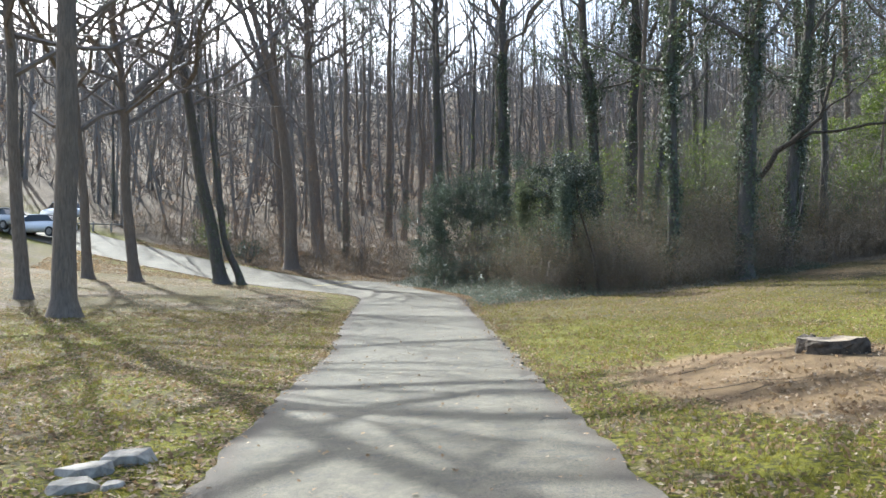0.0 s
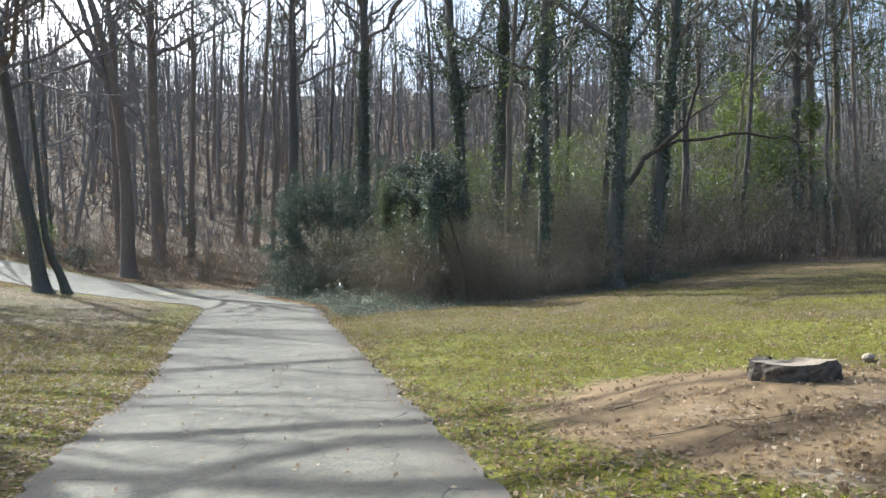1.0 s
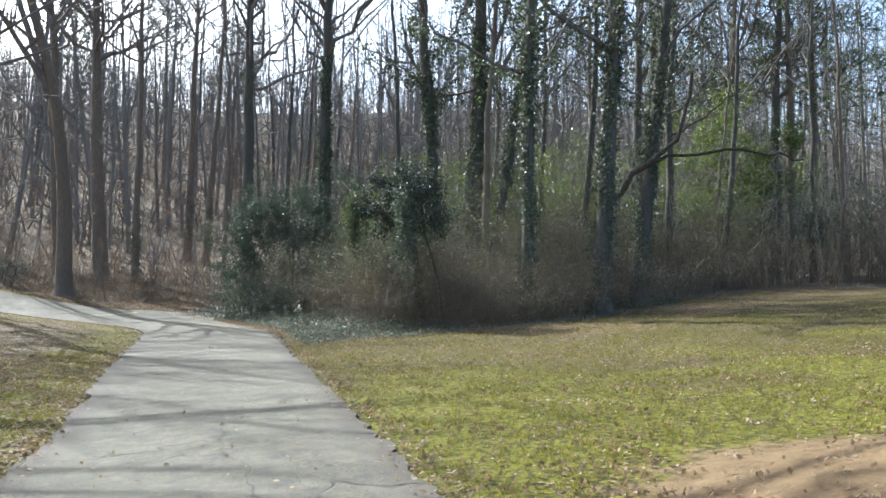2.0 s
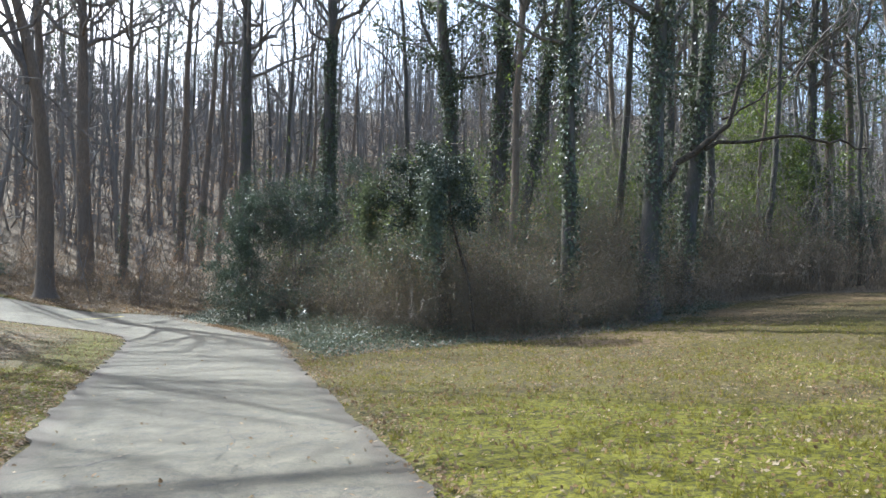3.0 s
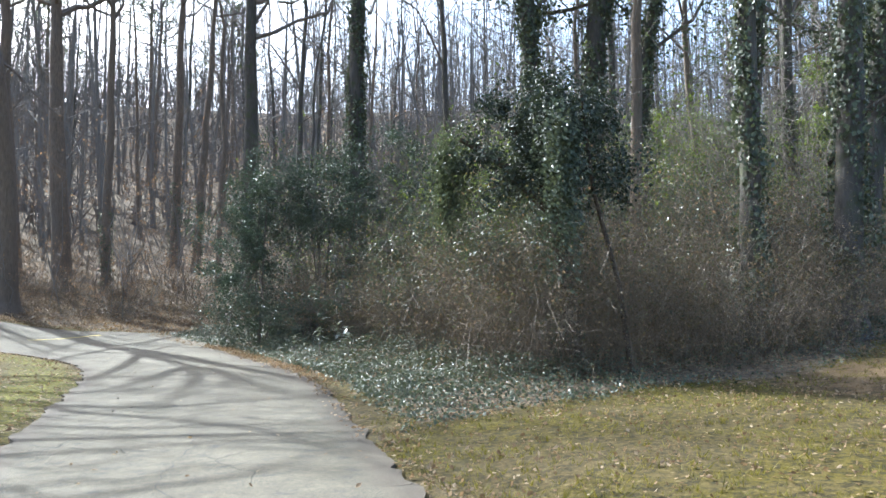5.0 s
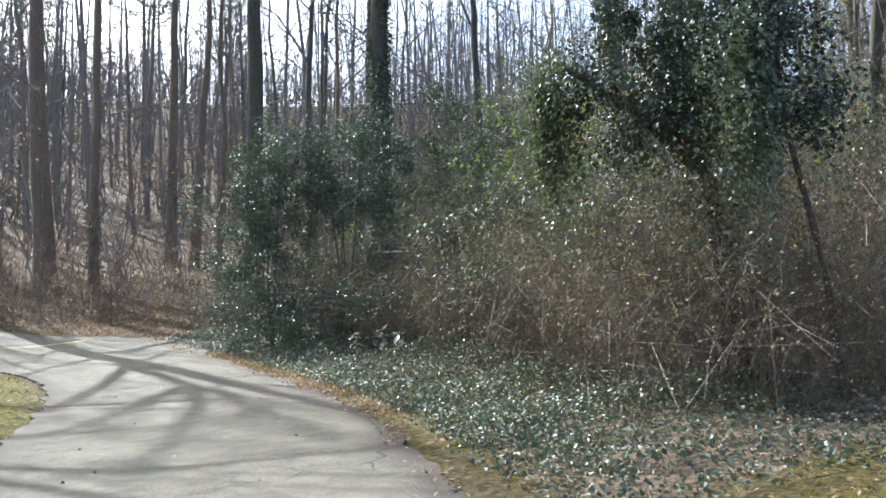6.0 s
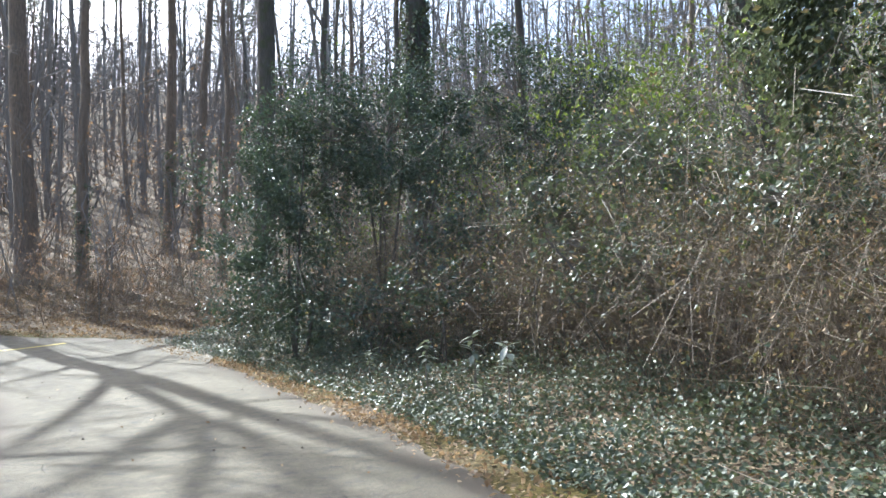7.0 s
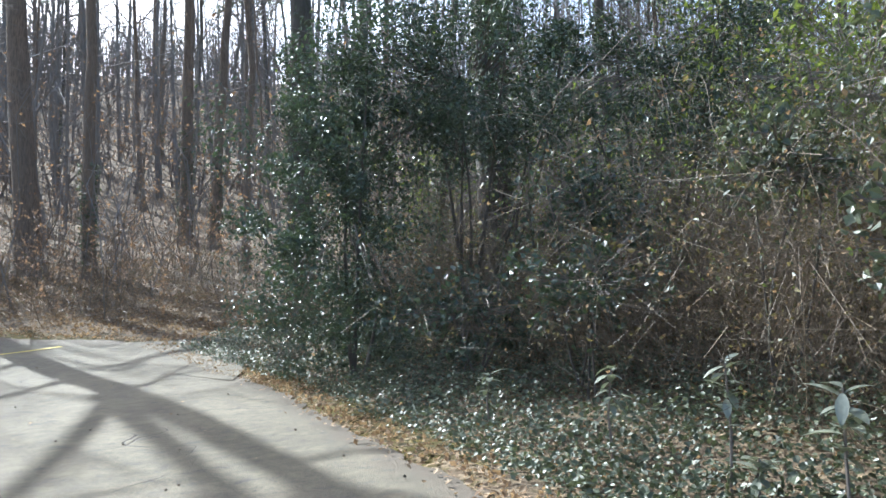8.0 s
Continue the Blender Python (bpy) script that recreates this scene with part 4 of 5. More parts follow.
def brush(seed, box, depth, canes, sprigs, height, dead, green, name, label, rise=0.0, near=0.0, thick=1.0):
    """A tangle of arching canes with side sprigs, dry leaves and some green ones."""
    g = np.random.default_rng(seed)
    x, y = g.uniform(box[0], box[1], 90000), g.uniform(box[2], box[3], 90000)
    w = wooded(x, y)
    keep = (w > depth[0] - near * (x > 13.5)) & (w < depth[1]) & (g.random(90000) < np.where(w < depth[0] + 3.5, 1, 0.5))
    x, y, w = x[keep][:canes], y[keep][:canes], w[keep][:canes]
    n = len(x)
    b = np.stack([x, y, land(x, y) - 0.03], 1)
    h = g.uniform(height[0], height[1], n) * (0.6 + 0.4 * smooth((w - depth[0]) / 2.5)) * (1 + 0.45 * np.sin(x * 1.3 + np.sin(y)) * np.sin(y * 0.9 + np.sin(x * 0.6))) * (1 + rise * smooth((x - 20) / 8)) * (1 + 0.6 * near * smooth((31 - y) / 3))
    d = np.stack([g.normal(size=n), g.normal(size=n), 0 * x], 1) * 0.85
    up = np.stack([0 * h, 0 * h, h], 1)
    mid, tip = b + d * 0.55 + up * 0.95, b + d * 1.5 + up * g.uniform(0.2, 0.95, (n, 1))
    s = Soup()
    tubes(s, b, mid + g.normal(size=mid.shape) * 0.15, tip, g.uniform(0.0024, 0.0056, n) * thick, 0.0018 * thick, 5 if thick < 0.7 else 3, 3, 0.07 if thick < 0.7 else 0.04)
    i = g.integers(0, n, sprigs)
    bend = g.normal(size=(sprigs, 3)) * 0.19
    u = g.uniform(0.1, 1.0, (sprigs, 1))
    st = (1 - u) ** 2 * b[i] + 2 * u * (1 - u) * mid[i] + u ** 2 * tip[i]
    e = st + unit(g.normal(size=(sprigs, 3)) + np.array([0, 0, 0.3])) * g.uniform(0.25, 0.8, (sprigs, 1))
    tubes(s, st, (st + e) / 2 + bend, e, 0.003 * thick, 0.0014 * thick, 2, 3, 0.10)
    tagged(s.make(name, BRAMBLE), label, "thicket", kind="stuff")
    for count, mat, what, lab in ((dead // 3 if thick < 2 else dead, DEAD, "dry_leaves", "dry brown leaves caught in the brambles"), (dead if thick < 2 else dead // 3, OLIVE, "olive_leaves", "small olive-brown leaves all through the brambles"), (green, IVY, "green_leaves", "small green leaves scattered through the brambles")):
        if count:
            k = g.integers(0, sprigs, count)
            q = Soup()
            leaves(q, e[k] + g.normal(size=(count, 3)) * 0.12, g.uniform(0.022, 0.06, count) * (1 + 0.25 * (thick - 1)))
            tagged(q.make(what, mat), lab, "leaves", kind="stuff")


brush(31, (8.5, 24, 23, 46), (1.5, 8), 5700, 14500, (1.2, 3.3), 40000, 9000, "bramble_thicket", "dense tangle of bare brown brambles and saplings", near=0.7, thick=0.8)
brush(38, (10.2, 15, 26.3, 35), (2.0, 5.5), 1000, 5000, (1.9, 3.4), 17000, 3500, "bramble_thicket", "dense olive-brown bramble mound beside the drive", thick=0.55)
brush(39, (11.6, 18, 23.8, 27.8), (0.9, 3.4), 850, 4200, (1.7, 2.9), 15000, 2500, "bramble_thicket", "dark tangled brambles at the corner of the lawn", thick=0.6)
brush(40, (16.5, 31, 23.5, 31.5), (0.5, 4.2), 1100, 5000, (2.4, 3.9), 24000, 3000, "bramble_thicket", "tall brown brambles under the ivy-clad trees", thick=0.9)
brush(32, (20, 58, 16, 46), (0.4, 7), 3300, 6000, (1.2, 2.6), 14000, 4000, "lawn_edge_thicket", "tall brown brambles closing the far side of the lawn", 0.75, thick=2.0)
brush(34, (38, 64, 12, 42), (0.3, 6), 1300, 2200, (1.8, 3.6), 8000, 4000, "far_lawn_thicket", "dull brown brambles beyond the end of the lawn", thick=3.0)
brush(33, (-12, 14, 45, 72), (1.2, 13), 2800, 4000, (0.5, 1.7), 9000, 1500, "hillside_brush", "low brown brush and leaves on the wooded bank")

def stout_canes(seed, count, box, depth, heights, name, label):
    """Thicker arching shoots, each with a few side shoots."""
    g = np.random.default_rng(seed)
    x, y = g.uniform(box[0], box[1], count * 14), g.uniform(box[2], box[3], count * 14)
    w = wooded(x, y)
    ok = (w > depth[0]) & (w < depth[1])
    x, y = x[ok][:count], y[ok][:count]
    n = len(x)
    b = np.stack([x, y, land(x, y) - 0.05], 1)
    h = g.uniform(heights[0], heights[1], n)
    a = g.uniform(0, 2 * np.pi, n)
    out = np.stack([np.cos(a), np.sin(a), 0 * a], 1) * (h * g.uniform(0.15, 0.6, n))[:, None]
    up = np.stack([0 * h, 0 * h, h], 1)
    mid = b - out * 0.15 + up * 1.05 + g.normal(size=b.shape) * 0.6
    tip = b + out * 1.6 + up * g.uniform(0.35, 0.95, (n, 1))
    s = Soup()
    tubes(s, b, mid, tip, g.uniform(0.005, 0.009, n), 0.0025, 9, 4, 0.022)
    i = np.repeat(np.arange(n), 7)
    u = g.uniform(0.25, 1.0, (len(i), 1))
    st = (1 - u) ** 2 * b[i] + 2 * u * (1 - u) * mid[i] + u ** 2 * tip[i]
    e = st + unit(g.normal(size=st.shape) + np.array([0, 0, 0.5])) * g.uniform(0.2, 0.65, (len(i), 1))
    tubes(s, st, (st + e) / 2 + g.normal(size=st.shape) * 0.16, e, 0.0038, 0.0017, 4, 3, 0.06)
    tagged(s.make(name, CANE), label, "thicket", kind="stuff")


stout_canes(36, 420, (10, 24, 23, 46), (1.7, 5.5), (1.4, 3.4), "bramble_canes", "tan arching canes standing out of the brambles")
stout_canes(37, 240, (20, 46, 20, 40), (0.5, 4.5), (1.2, 2.8), "lawn_edge_canes", "tan arching canes along the far side of the lawn")

for k, (x, y, r, h0) in enumerate(((12.3, 30.6, 0.75, 0.7), (13.1, 28.9, 0.8, 1.1), (12.6, 32.4, 0.6, 1.5), (12.2, 34.3, 0.7, 0.5), (13.6, 31.3, 0.9, 1.8), (13.2, 35.4, 0.9, 1.2), (14.6, 29.2, 0.9, 1.5), (12.0, 36.2, 0.8, 0.2))):
    make_shrub("ivy_clump", 140 + k, x, y, (r * 1.2, r, r * 0.8), h0, int(1500 * r), 0.075, (IVY, HOLLY)[k % 2], "clump of dark green ivy hanging in the brambles", 4, 0.012, 0.8)


def verge_leaves():
    """Olive and yellowing leaves of honeysuckle that climb through the thicket beside the drive."""
    g = np.random.default_rng(35)
    n = 15000
    x, y = g.uniform(10.6, 17.5, n), g.uniform(25.5, 38, n)
    w = wooded(x, y)
    veil = 0.5 + 0.5 * np.sin(x * 1.9 + y * 0.6) * np.sin(y * 1.3 - x * 0.5)
    keep = (w > 1.4) & (g.random(n) < 0.25 + 0.75 * veil)
    x, y, w = x[keep], y[keep], w[keep]
    z = land(x, y) + g.uniform(0.3, 1.0, len(x)) ** 0.8 * np.minimum(1.6 + w * 0.6, 4.6)
    ex, ey = g.uniform(12, 23, 15000), g.uniform(24, 31, 15000)
    ew = wooded(ex, ey)
    k = (ew > 0.9) & (ew < 4.5)
    ex, ey, ew = ex[k], ey[k], ew[k]
    ez = land(ex, ey) + 0.5 + g.random(len(ex)) ** 0.7 * (1.6 + 0.45 * ew)
    c = np.concatenate([np.stack([x, y, z], 1), np.stack([ex, ey, ez], 1)])
    pick = g.random(len(c))
    pick[len(x):] = 0.4 + 0.6 * pick[len(x):]
    for lo, hi, mat, name, lab in ((0, 0.45, LIME, "honeysuckle_leaves", "olive and yellow-green leaves climbing through the thicket"), (0.45, 0.88, HOLLY, "dark_green_leaves", "dark green leaves deep in the thicket"), (0.88, 1.0, BEECH, "russet_leaves", "russet dead leaves hanging in the thicket")):
        k = (pick >= lo) & (pick < hi)
        q = Soup()
        leaves(q, c[k], g.uniform(0.025, 0.06, k.sum()))
        tagged(q.make(name, mat), lab, "leaves", kind="stuff")


verge_leaves()


def ivy_cover():
    g = np.random.default_rng(41)
    x, y = g.uniform(8, 24, 480000), g.uniform(23, 46, 480000)
    w, d = wooded(x, y), road_distance(x, y)
    lump = 0.5 + 0.5 * np.sin(x * 2.3 + y) * np.sin(y * 1.7 - x)
    dens = smooth((w + 0.6) / 0.45) * smooth((3.4 - w) / 1.6) * (0.25 + 0.75 * lump) * np.where((x < 12.6) | (y > 26), 1.0, 0.3) * (0.36 + 0.64 * smooth((y - 24.6) / 1.8 + 0.5 * np.sin(x * 2.7) + 0.3 * np.sin(y * 5 + x * 3)))
    keep = (d > 0.16) & (g.random(480000) < 1.5 * dens * smooth((d - 0.12) / 0.45))
    x, y, w, lump = x[keep][:78000], y[keep][:78000], w[keep][:78000], lump[keep][:78000]
    z = ground_z(x, y) + 0.02 + g.random(len(x)) ** 1.4 * (0.10 + 0.34 * smooth((w + 0.2) / 1.4) * lump)
    c = np.stack([x, y, z], 1)
    s = Soup()
    nrm = g.normal(size=c.shape) * 0.5 + np.array([0, -0.15, 0.9])
    size = g.uniform(0.024, 0.058, len(c))
    old = g.random(len(c)) < 0.05 + 0.13 * smooth((25.6 - y) / 1.4)
    fallen = Soup()
    leaves(fallen, c[old] + np.array([0, 0, 0.02]), size[old] * 0.9, nrm[old], 0.3, 0.6)
    tagged(fallen.make("fallen_leaves", DEAD), "brown fallen leaves lying on the ivy", "leaves", kind="stuff")
    c, size, nrm, y, x = c[~old], size[~old], nrm[~old], y[~old], x[~old]
    close = (y < 33) & (x < 12.2)
    round_leaves(s, c[close], size[close], nrm[close])
    leaves(s, c[~close], size[~close], nrm[~close], 0.15, 0.9)
    tagged(s.make("ivy_groundcover", IVY), "glossy ivy carpeting the verge under the wood", "ground cover", kind="stuff")


ivy_cover()


def litter():
    g = np.random.default_rng(51)
    x = np.concatenate([g.uniform(-7, 14, 170000), g.uniform(-12, 26, 150000), g.uniform(7, 13, 90000)])
    y = np.concatenate([g.uniform(3, 24, 170000), g.uniform(10, 48, 150000), g.uniform(23, 46, 90000)])
    d, w = road_distance(x, y), wooded(x, y)
    left = x < np.interp(y, ROAD_L[:70, 1], ROAD_L[:70, 0])
    clump = 0.5 + 0.5 * np.sin(x * 1.1 + 2 * np.sin(y * 0.6)) * np.sin(y * 0.9 + np.sin(x * 0.8))
    fine = 0.5 + 0.5 * np.sin(x * 4.1 + 2 * np.sin(y * 2.6)) * np.sin(y * 3.9 + np.sin(x * 2.8))
    dens = np.where(left, 0.2 + 0.2 * smooth((y - 13) / 4) * smooth((3.5 - d) / 1.5) + 0.75 * clump * fine + smooth((15 - y) / 4) * (0.12 + 0.75 * fine), 0.1 + 0.6 * clump * fine ** 2) + 0.5 * np.exp(-((d - 0.2) / 0.25) ** 2) * fine + 0.2 * (w > 0)
    dens += 0.6 * np.exp(-((np.hypot((x - 6.0) / 2.2, (y - 6.9) / 2.3) - 1.05) / 0.25) ** 2) * (y < 7.5) + 0.35 * (np.hypot(x - 6.2, y - 6.4) < 2.3) * (y < 7.3) * fine + 0.9 * (~left) * (y < 7.5) * (x < 6) * clump * fine
    dens += 1.0 * np.exp(-((np.hypot((x - 6.2) / 2.1, (y - 7.4) / 2.4) - 1.0) / 0.2) ** 2) * (x < 5.9) * (0.3 + 0.7 * fine)
    strip = np.arange(len(x)) >= 320000
    dens *= np.where((w > -0.4) & (x > 9) & (x < 16) & (y < 26.5), 0.55, 1.0)
    dens = np.where(strip, 1.0 * np.exp(-((d - 0.16) / 0.2) ** 2) * smooth((y - 27) / 4) * ~left * (0.35 + 0.65 * fine), dens)
    near = smooth((17 - y) / 4)
    dens += 0.8 * near * np.exp(-((d - 0.08) / 0.22) ** 2) * (0.2 + 0.8 * fine)
    dens = np.where(d < 0, 0.006 + 0.012 * near + 0.5 * near * fine * np.exp(-(d / 0.14) ** 2), dens)
    dens = np.where(strip & (d < 0) & ~left, 0.25 * np.exp(-(d / 0.16) ** 2), dens)
    keep = g.random(len(x)) < dens
    x, y, d = x[keep], y[keep], d[keep]
    z = np.where(d < 0, land(x, y) + 0.05, ground_z(x, y) + 0.012)
    curled = ~left[keep] & (d > 0) & (g.random(len(x)) < 0.45)
    c = np.stack([x, y, z + 0.022 * curled], 1)
    face = g.normal(size=c.shape) * np.where(curled, 1.0, 0.35)[:, None] + np.where(curled, 0.1, 1.0)[:, None] * np.array([0, 0, 1])
    s = Soup()
    leaves(s, c, np.where(left[keep], g.uniform(0.028, 0.078, len(c)), np.where(strip[keep], g.uniform(0.03, 0.075, len(c)), g.uniform(0.024, 0.06, len(c)))), face, 0.12, 0.65)
    tagged(s.make("leaf_litter", DEAD), "dry brown fallen leaves strewn on the ground", "leaves", kind="stuff")


litter()


def bank_litter():
    """Drifts of curled leaves on the bank beyond the bend."""
    g = np.random.default_rng(52)
    n = 60000
    x, y = g.uniform(-8, 13, n), g.uniform(45.5, 62, n)
    d = road_distance(x, y)
    drift = 0.5 + 0.5 * np.sin(x * 1.6 + 1.4 * np.sin(y * 1.2)) * np.sin(y * 1.5 + np.sin(x))
    keep = (d > 0.05) & (g.random(n) < 0.25 + 0.7 * drift)
    x, y = x[keep], y[keep]
    c = np.stack([x, y, ground_z(x, y) + 0.02 + 0.05 * g.random(len(x)) * drift[keep]], 1)
    s = Soup()
    leaves(s, c, g.uniform(0.05, 0.12, len(c)), g.normal(size=c.shape) * 0.5 + np.array([0, 0, 1]), 0.25, 0.65)
    tagged(s.make("bank_leaf_litter", DEAD), "drifts of curled brown leaves on the bank", "leaves", kind="stuff")


bank_litter()


def grass():
    """Tufts of short blades, thick where the turf is greener."""
    g = np.random.default_rng(61)
    n = 72000
    x, y = g.uniform(-7, 20, n), g.uniform(2.5, 25, n)
    d, w = road_distance(x, y), wooded(x, y)
    clump = 0.5 + 0.5 * np.sin(x * 1.7 + 2 * np.sin(y * 1.1)) * np.sin(y * 1.4 + np.sin(x * 1.3))
    bare = np.hypot((x - 6.2) / 2.1, (y - 7.2) / 2.4) < 1.05
    keep = (d > 0.1) & (w < 0.2) & ~bare & (g.random(n) < (0.25 + 0.75 * clump) * np.clip(9 / np.hypot(x - 3, y - 6), 0.35, 1))
    x, y, d, clump = x[keep], y[keep], d[keep], clump[keep]
    k = np.repeat(np.arange(len(x)), 6)
    m = len(k)
    size = g.uniform(0.6, 1.5, len(x))[k]
    bx, by = x[k] + g.normal(size=m) * 0.022 * size, y[k] + g.normal(size=m) * 0.022 * size
    h = g.uniform(0.025, 0.06, m) * size
    a = g.uniform(0, 6.28, m)
    side = np.stack([np.cos(a), np.sin(a), 0 * a], 1) * (g.uniform(0.003, 0.006, m) * size)[:, None]
    b = np.stack([bx, by, ground_z(x, y)[k] - 0.006], 1)
    t = b + np.stack([g.normal(size=m) * 0.03 * size, g.normal(size=m) * 0.03 * size, h], 1)
    s = Soup().add(np.stack([b - side, b + side, t], 1), np.arange(m * 3).reshape(-1, 3))
    tagged(s.make("grass", BLADE), "short patchy winter grass blades", "grass", kind="stuff")


grass()


# ---- undergrowth of the wood ----
def understory(name, label, seed, count, box, depth, heights, leaf_mat, leaf_count, leaf_size, leaf_name, leaf_label, radius=0.018, twigs=14, mat=None):
    g = np.random.default_rng(seed)
    x, y = g.uniform(box[0], box[1], count * 8), g.uniform(box[2], box[3], count * 8)
    w = wooded(x, y)
    keep = (w > depth[0]) & (w < depth[1])
    x, y = x[keep][:count], y[keep][:count]
    n = len(x)
    b = np.stack([x, y, land(x, y) - 0.05], 1)
    h = g.uniform(heights[0], heights[1], n)
    top = b + np.stack([g.normal(size=n) * 0.2 * h, g.normal(size=n) * 0.2 * h, h], 1)
    s = Soup()
    tubes(s, b, (b + top) / 2 + g.normal(size=b.shape) * 0.13 * h[:, None], top, radius * (0.5 + h / heights[1]), min(0.005, radius * 0.4), 6 if radius < 0.015 else 4, 3, 0.05)
    i = np.repeat(np.arange(n), twigs)
    u = g.uniform(0.25, 1, len(i))[:, None]
    st = b[i] + (top - b)[i] * u
    e = st + unit(g.normal(size=st.shape) + np.array([0, 0, 0.5])) * (h[i] * g.uniform(0.12, 0.32, len(i)) * (0.5 if radius < 0.015 else 1))[:, None]
    tubes(s, st, (st + e) / 2 + g.normal(size=st.shape) * (0.13 if radius < 0.015 else 0.06), e, radius * 0.42, 0.003, 2 if radius < 0.015 else 1, 3, 0.11 if radius < 0.015 else 0.0)
    tagged(s.make(name, mat or TWIG), label, "undergrowth", kind="stuff")
    k = g.integers(0, len(i), leaf_count)
    u = g.uniform(0.3, 1, leaf_count)[:, None]
    c = st[k] + (e - st)[k] * u + g.normal(size=(leaf_count, 3)) * 0.08
    s = Soup()
    leaves(s, c, leaf_size * g.uniform(0.6, 1.3, leaf_count))
    tagged(s.make(leaf_name, leaf_mat), leaf_label, "leaves", kind="stuff")


understory("saplings", "thin bare saplings crowding the wood's edge", 201, 500, (10.8, 42, 25, 47), (2.8, 9), (1.4, 4.6), IVY, 15000, 0.055, "sapling_leaves", "sparse green leaves among the saplings", 0.005, 10, CANE)
understory("lawn_edge_saplings", "young bare trees behind the far side of the lawn", 204, 420, (21, 60, 28, 52), (1.5, 16), (3.5, 8.5), IVY, 9000, 0.10, "lawn_edge_leaves", "green leaves among the young trees", 0.02, 20, TWIG)
understory("hill_saplings", "thin bare saplings on the wooded slope", 202, 1000, (-30, 60, 45, 95), (1.0, 60), (2.5, 9.0), BEECH, 16000, 0.12, "beech_leaves", "rust-brown leaves clinging to the saplings", 0.022, 9, BARK_HAZED)
understory("privet_stems", "loose privet stems inside the wood", 203, 420, (15, 52, 28, 52), (2.5, 18), (2.5, 7.5), LIME, 30000, 0.11, "privet_leaves", "yellow-green leaves of wild privet")


understory("bank_saplings", "low bare saplings on the leafy bank above the bend", 205, 330, (-8, 14, 47, 68), (0.8, 16), (0.9, 3.6), BEECH, 8000, 0.075, "bank_leaves", "russet leaves clinging to the bank saplings", 0.012, 10, BRAMBLE)


# ---- things on the lawn and the drive ----
def height_at(x, y):
    return float(ground_z(np.array([x]), np.array([y]))[0])


def build_stump():
    g = np.random.default_rng(301)
    root = new("tree_stump")
    cx, cy = 6.42, 7.28
    root.location = (cx, cy, height_at(cx, cy))
    n = 30
    a = np.arange(n) * 2 * np.pi / n
    turn = radians(-53)
    ca, sa = np.cos(a), np.sin(a)
    jag = 1 + 0.07 * np.sin(a * 3 + 0.6) + 0.05 * np.sin(a * 7 + 1) + 0.05 * g.normal(size=n)
    along, across = 0.345 * ca * jag, 0.23 * sa * jag
    rows = [(-0.10, 1.08), (0.0, 1.03), (0.05, 1.0), (0.09, 0.99), (0.125, 0.97)]
    v = []
    for z, k in rows:
        rough = 1 + 0.035 * g.normal(size=n)
        fall = -0.03 * smooth((along / 0.345 - 0.5) / 0.4) + 0.012 * np.cos(along / 0.345 * 1.6)
        u, w = along * k * rough, across * k * rough
        v.append(np.stack([u * math.cos(turn) - w * math.sin(turn), u * math.sin(turn) + w * math.cos(turn), z - fall * max(0, z) / 0.125], 1))
    v = np.concatenate(v)
    i, k = np.meshgrid(np.arange(len(rows) - 1), np.arange(n), indexing="ij")
    f = np.stack([i * n + k, i * n + (k + 1) % n, (i + 1) * n + (k + 1) % n, (i + 1) * n + k], -1).reshape(-1, 4)
    mesh_object("bark", v, f, LOG_BARK, root, False, "dark furrowed bark sides")
    top = v[-n:] * np.array([0.99, 0.99, 1.0])
    rings = [top + np.array([0, 0, 0.004])]
    for q in (0.7, 0.4, 0.12):
        rings.append(top * np.array([q, q, 1]) + np.stack([0 * a, 0 * a, 0.004 * g.normal(size=n) + 0.006], 1))
    tv = np.concatenate(rings)
    tf = [[r * n + k, r * n + (k + 1) % n, (r + 1) * n + (k + 1) % n, (r + 1) * n + k] for r in range(3) for k in range(n)] + [[3 * n + k for k in range(n)]]
    mesh_object("cut_top", tv, tf, LOG_WOOD, root, False, "weathered pale sawn top with a split")
    bm = bmesh.new()
    bmesh.ops.create_cube(bm, size=1)
    bmesh.ops.scale(bm, vec=(0.2, 0.13, 0.035), verts=bm.verts)
    bmesh.ops.subdivide_edges(bm, edges=bm.edges[:], cuts=2, use_grid_fill=True)
    for q in bm.verts:
        q.co += Vector(g.normal(size=3) * 0.01)
    bmesh.ops.transform(bm, matrix=pose(-0.14, 0.2, 0.115, 8, -8, 25), verts=bm.verts)
    part("splinter", bm, LOG_BARK, root, "loose slab of bark on the stump")
    bm = bmesh.new()
    bmesh.ops.create_cube(bm, size=1)
    bmesh.ops.scale(bm, vec=(0.42, 0.014, 0.012), verts=bm.verts)
    bmesh.ops.subdivide_edges(bm, edges=bm.edges[:], cuts=3)
    for q in bm.verts:
        q.co.y += 0.02 * math.sin(q.co.x * 17)
    bmesh.ops.transform(bm, matrix=pose(-0.06, 0.06, 0.108, 0, 0, -75), verts=bm.verts)
    part("split", bm, LOG_BARK, root, "dark split across the cut")
    tagged(root, "low broad tree stump with dark bark on bare red clay", "tree stump")


build_stump()


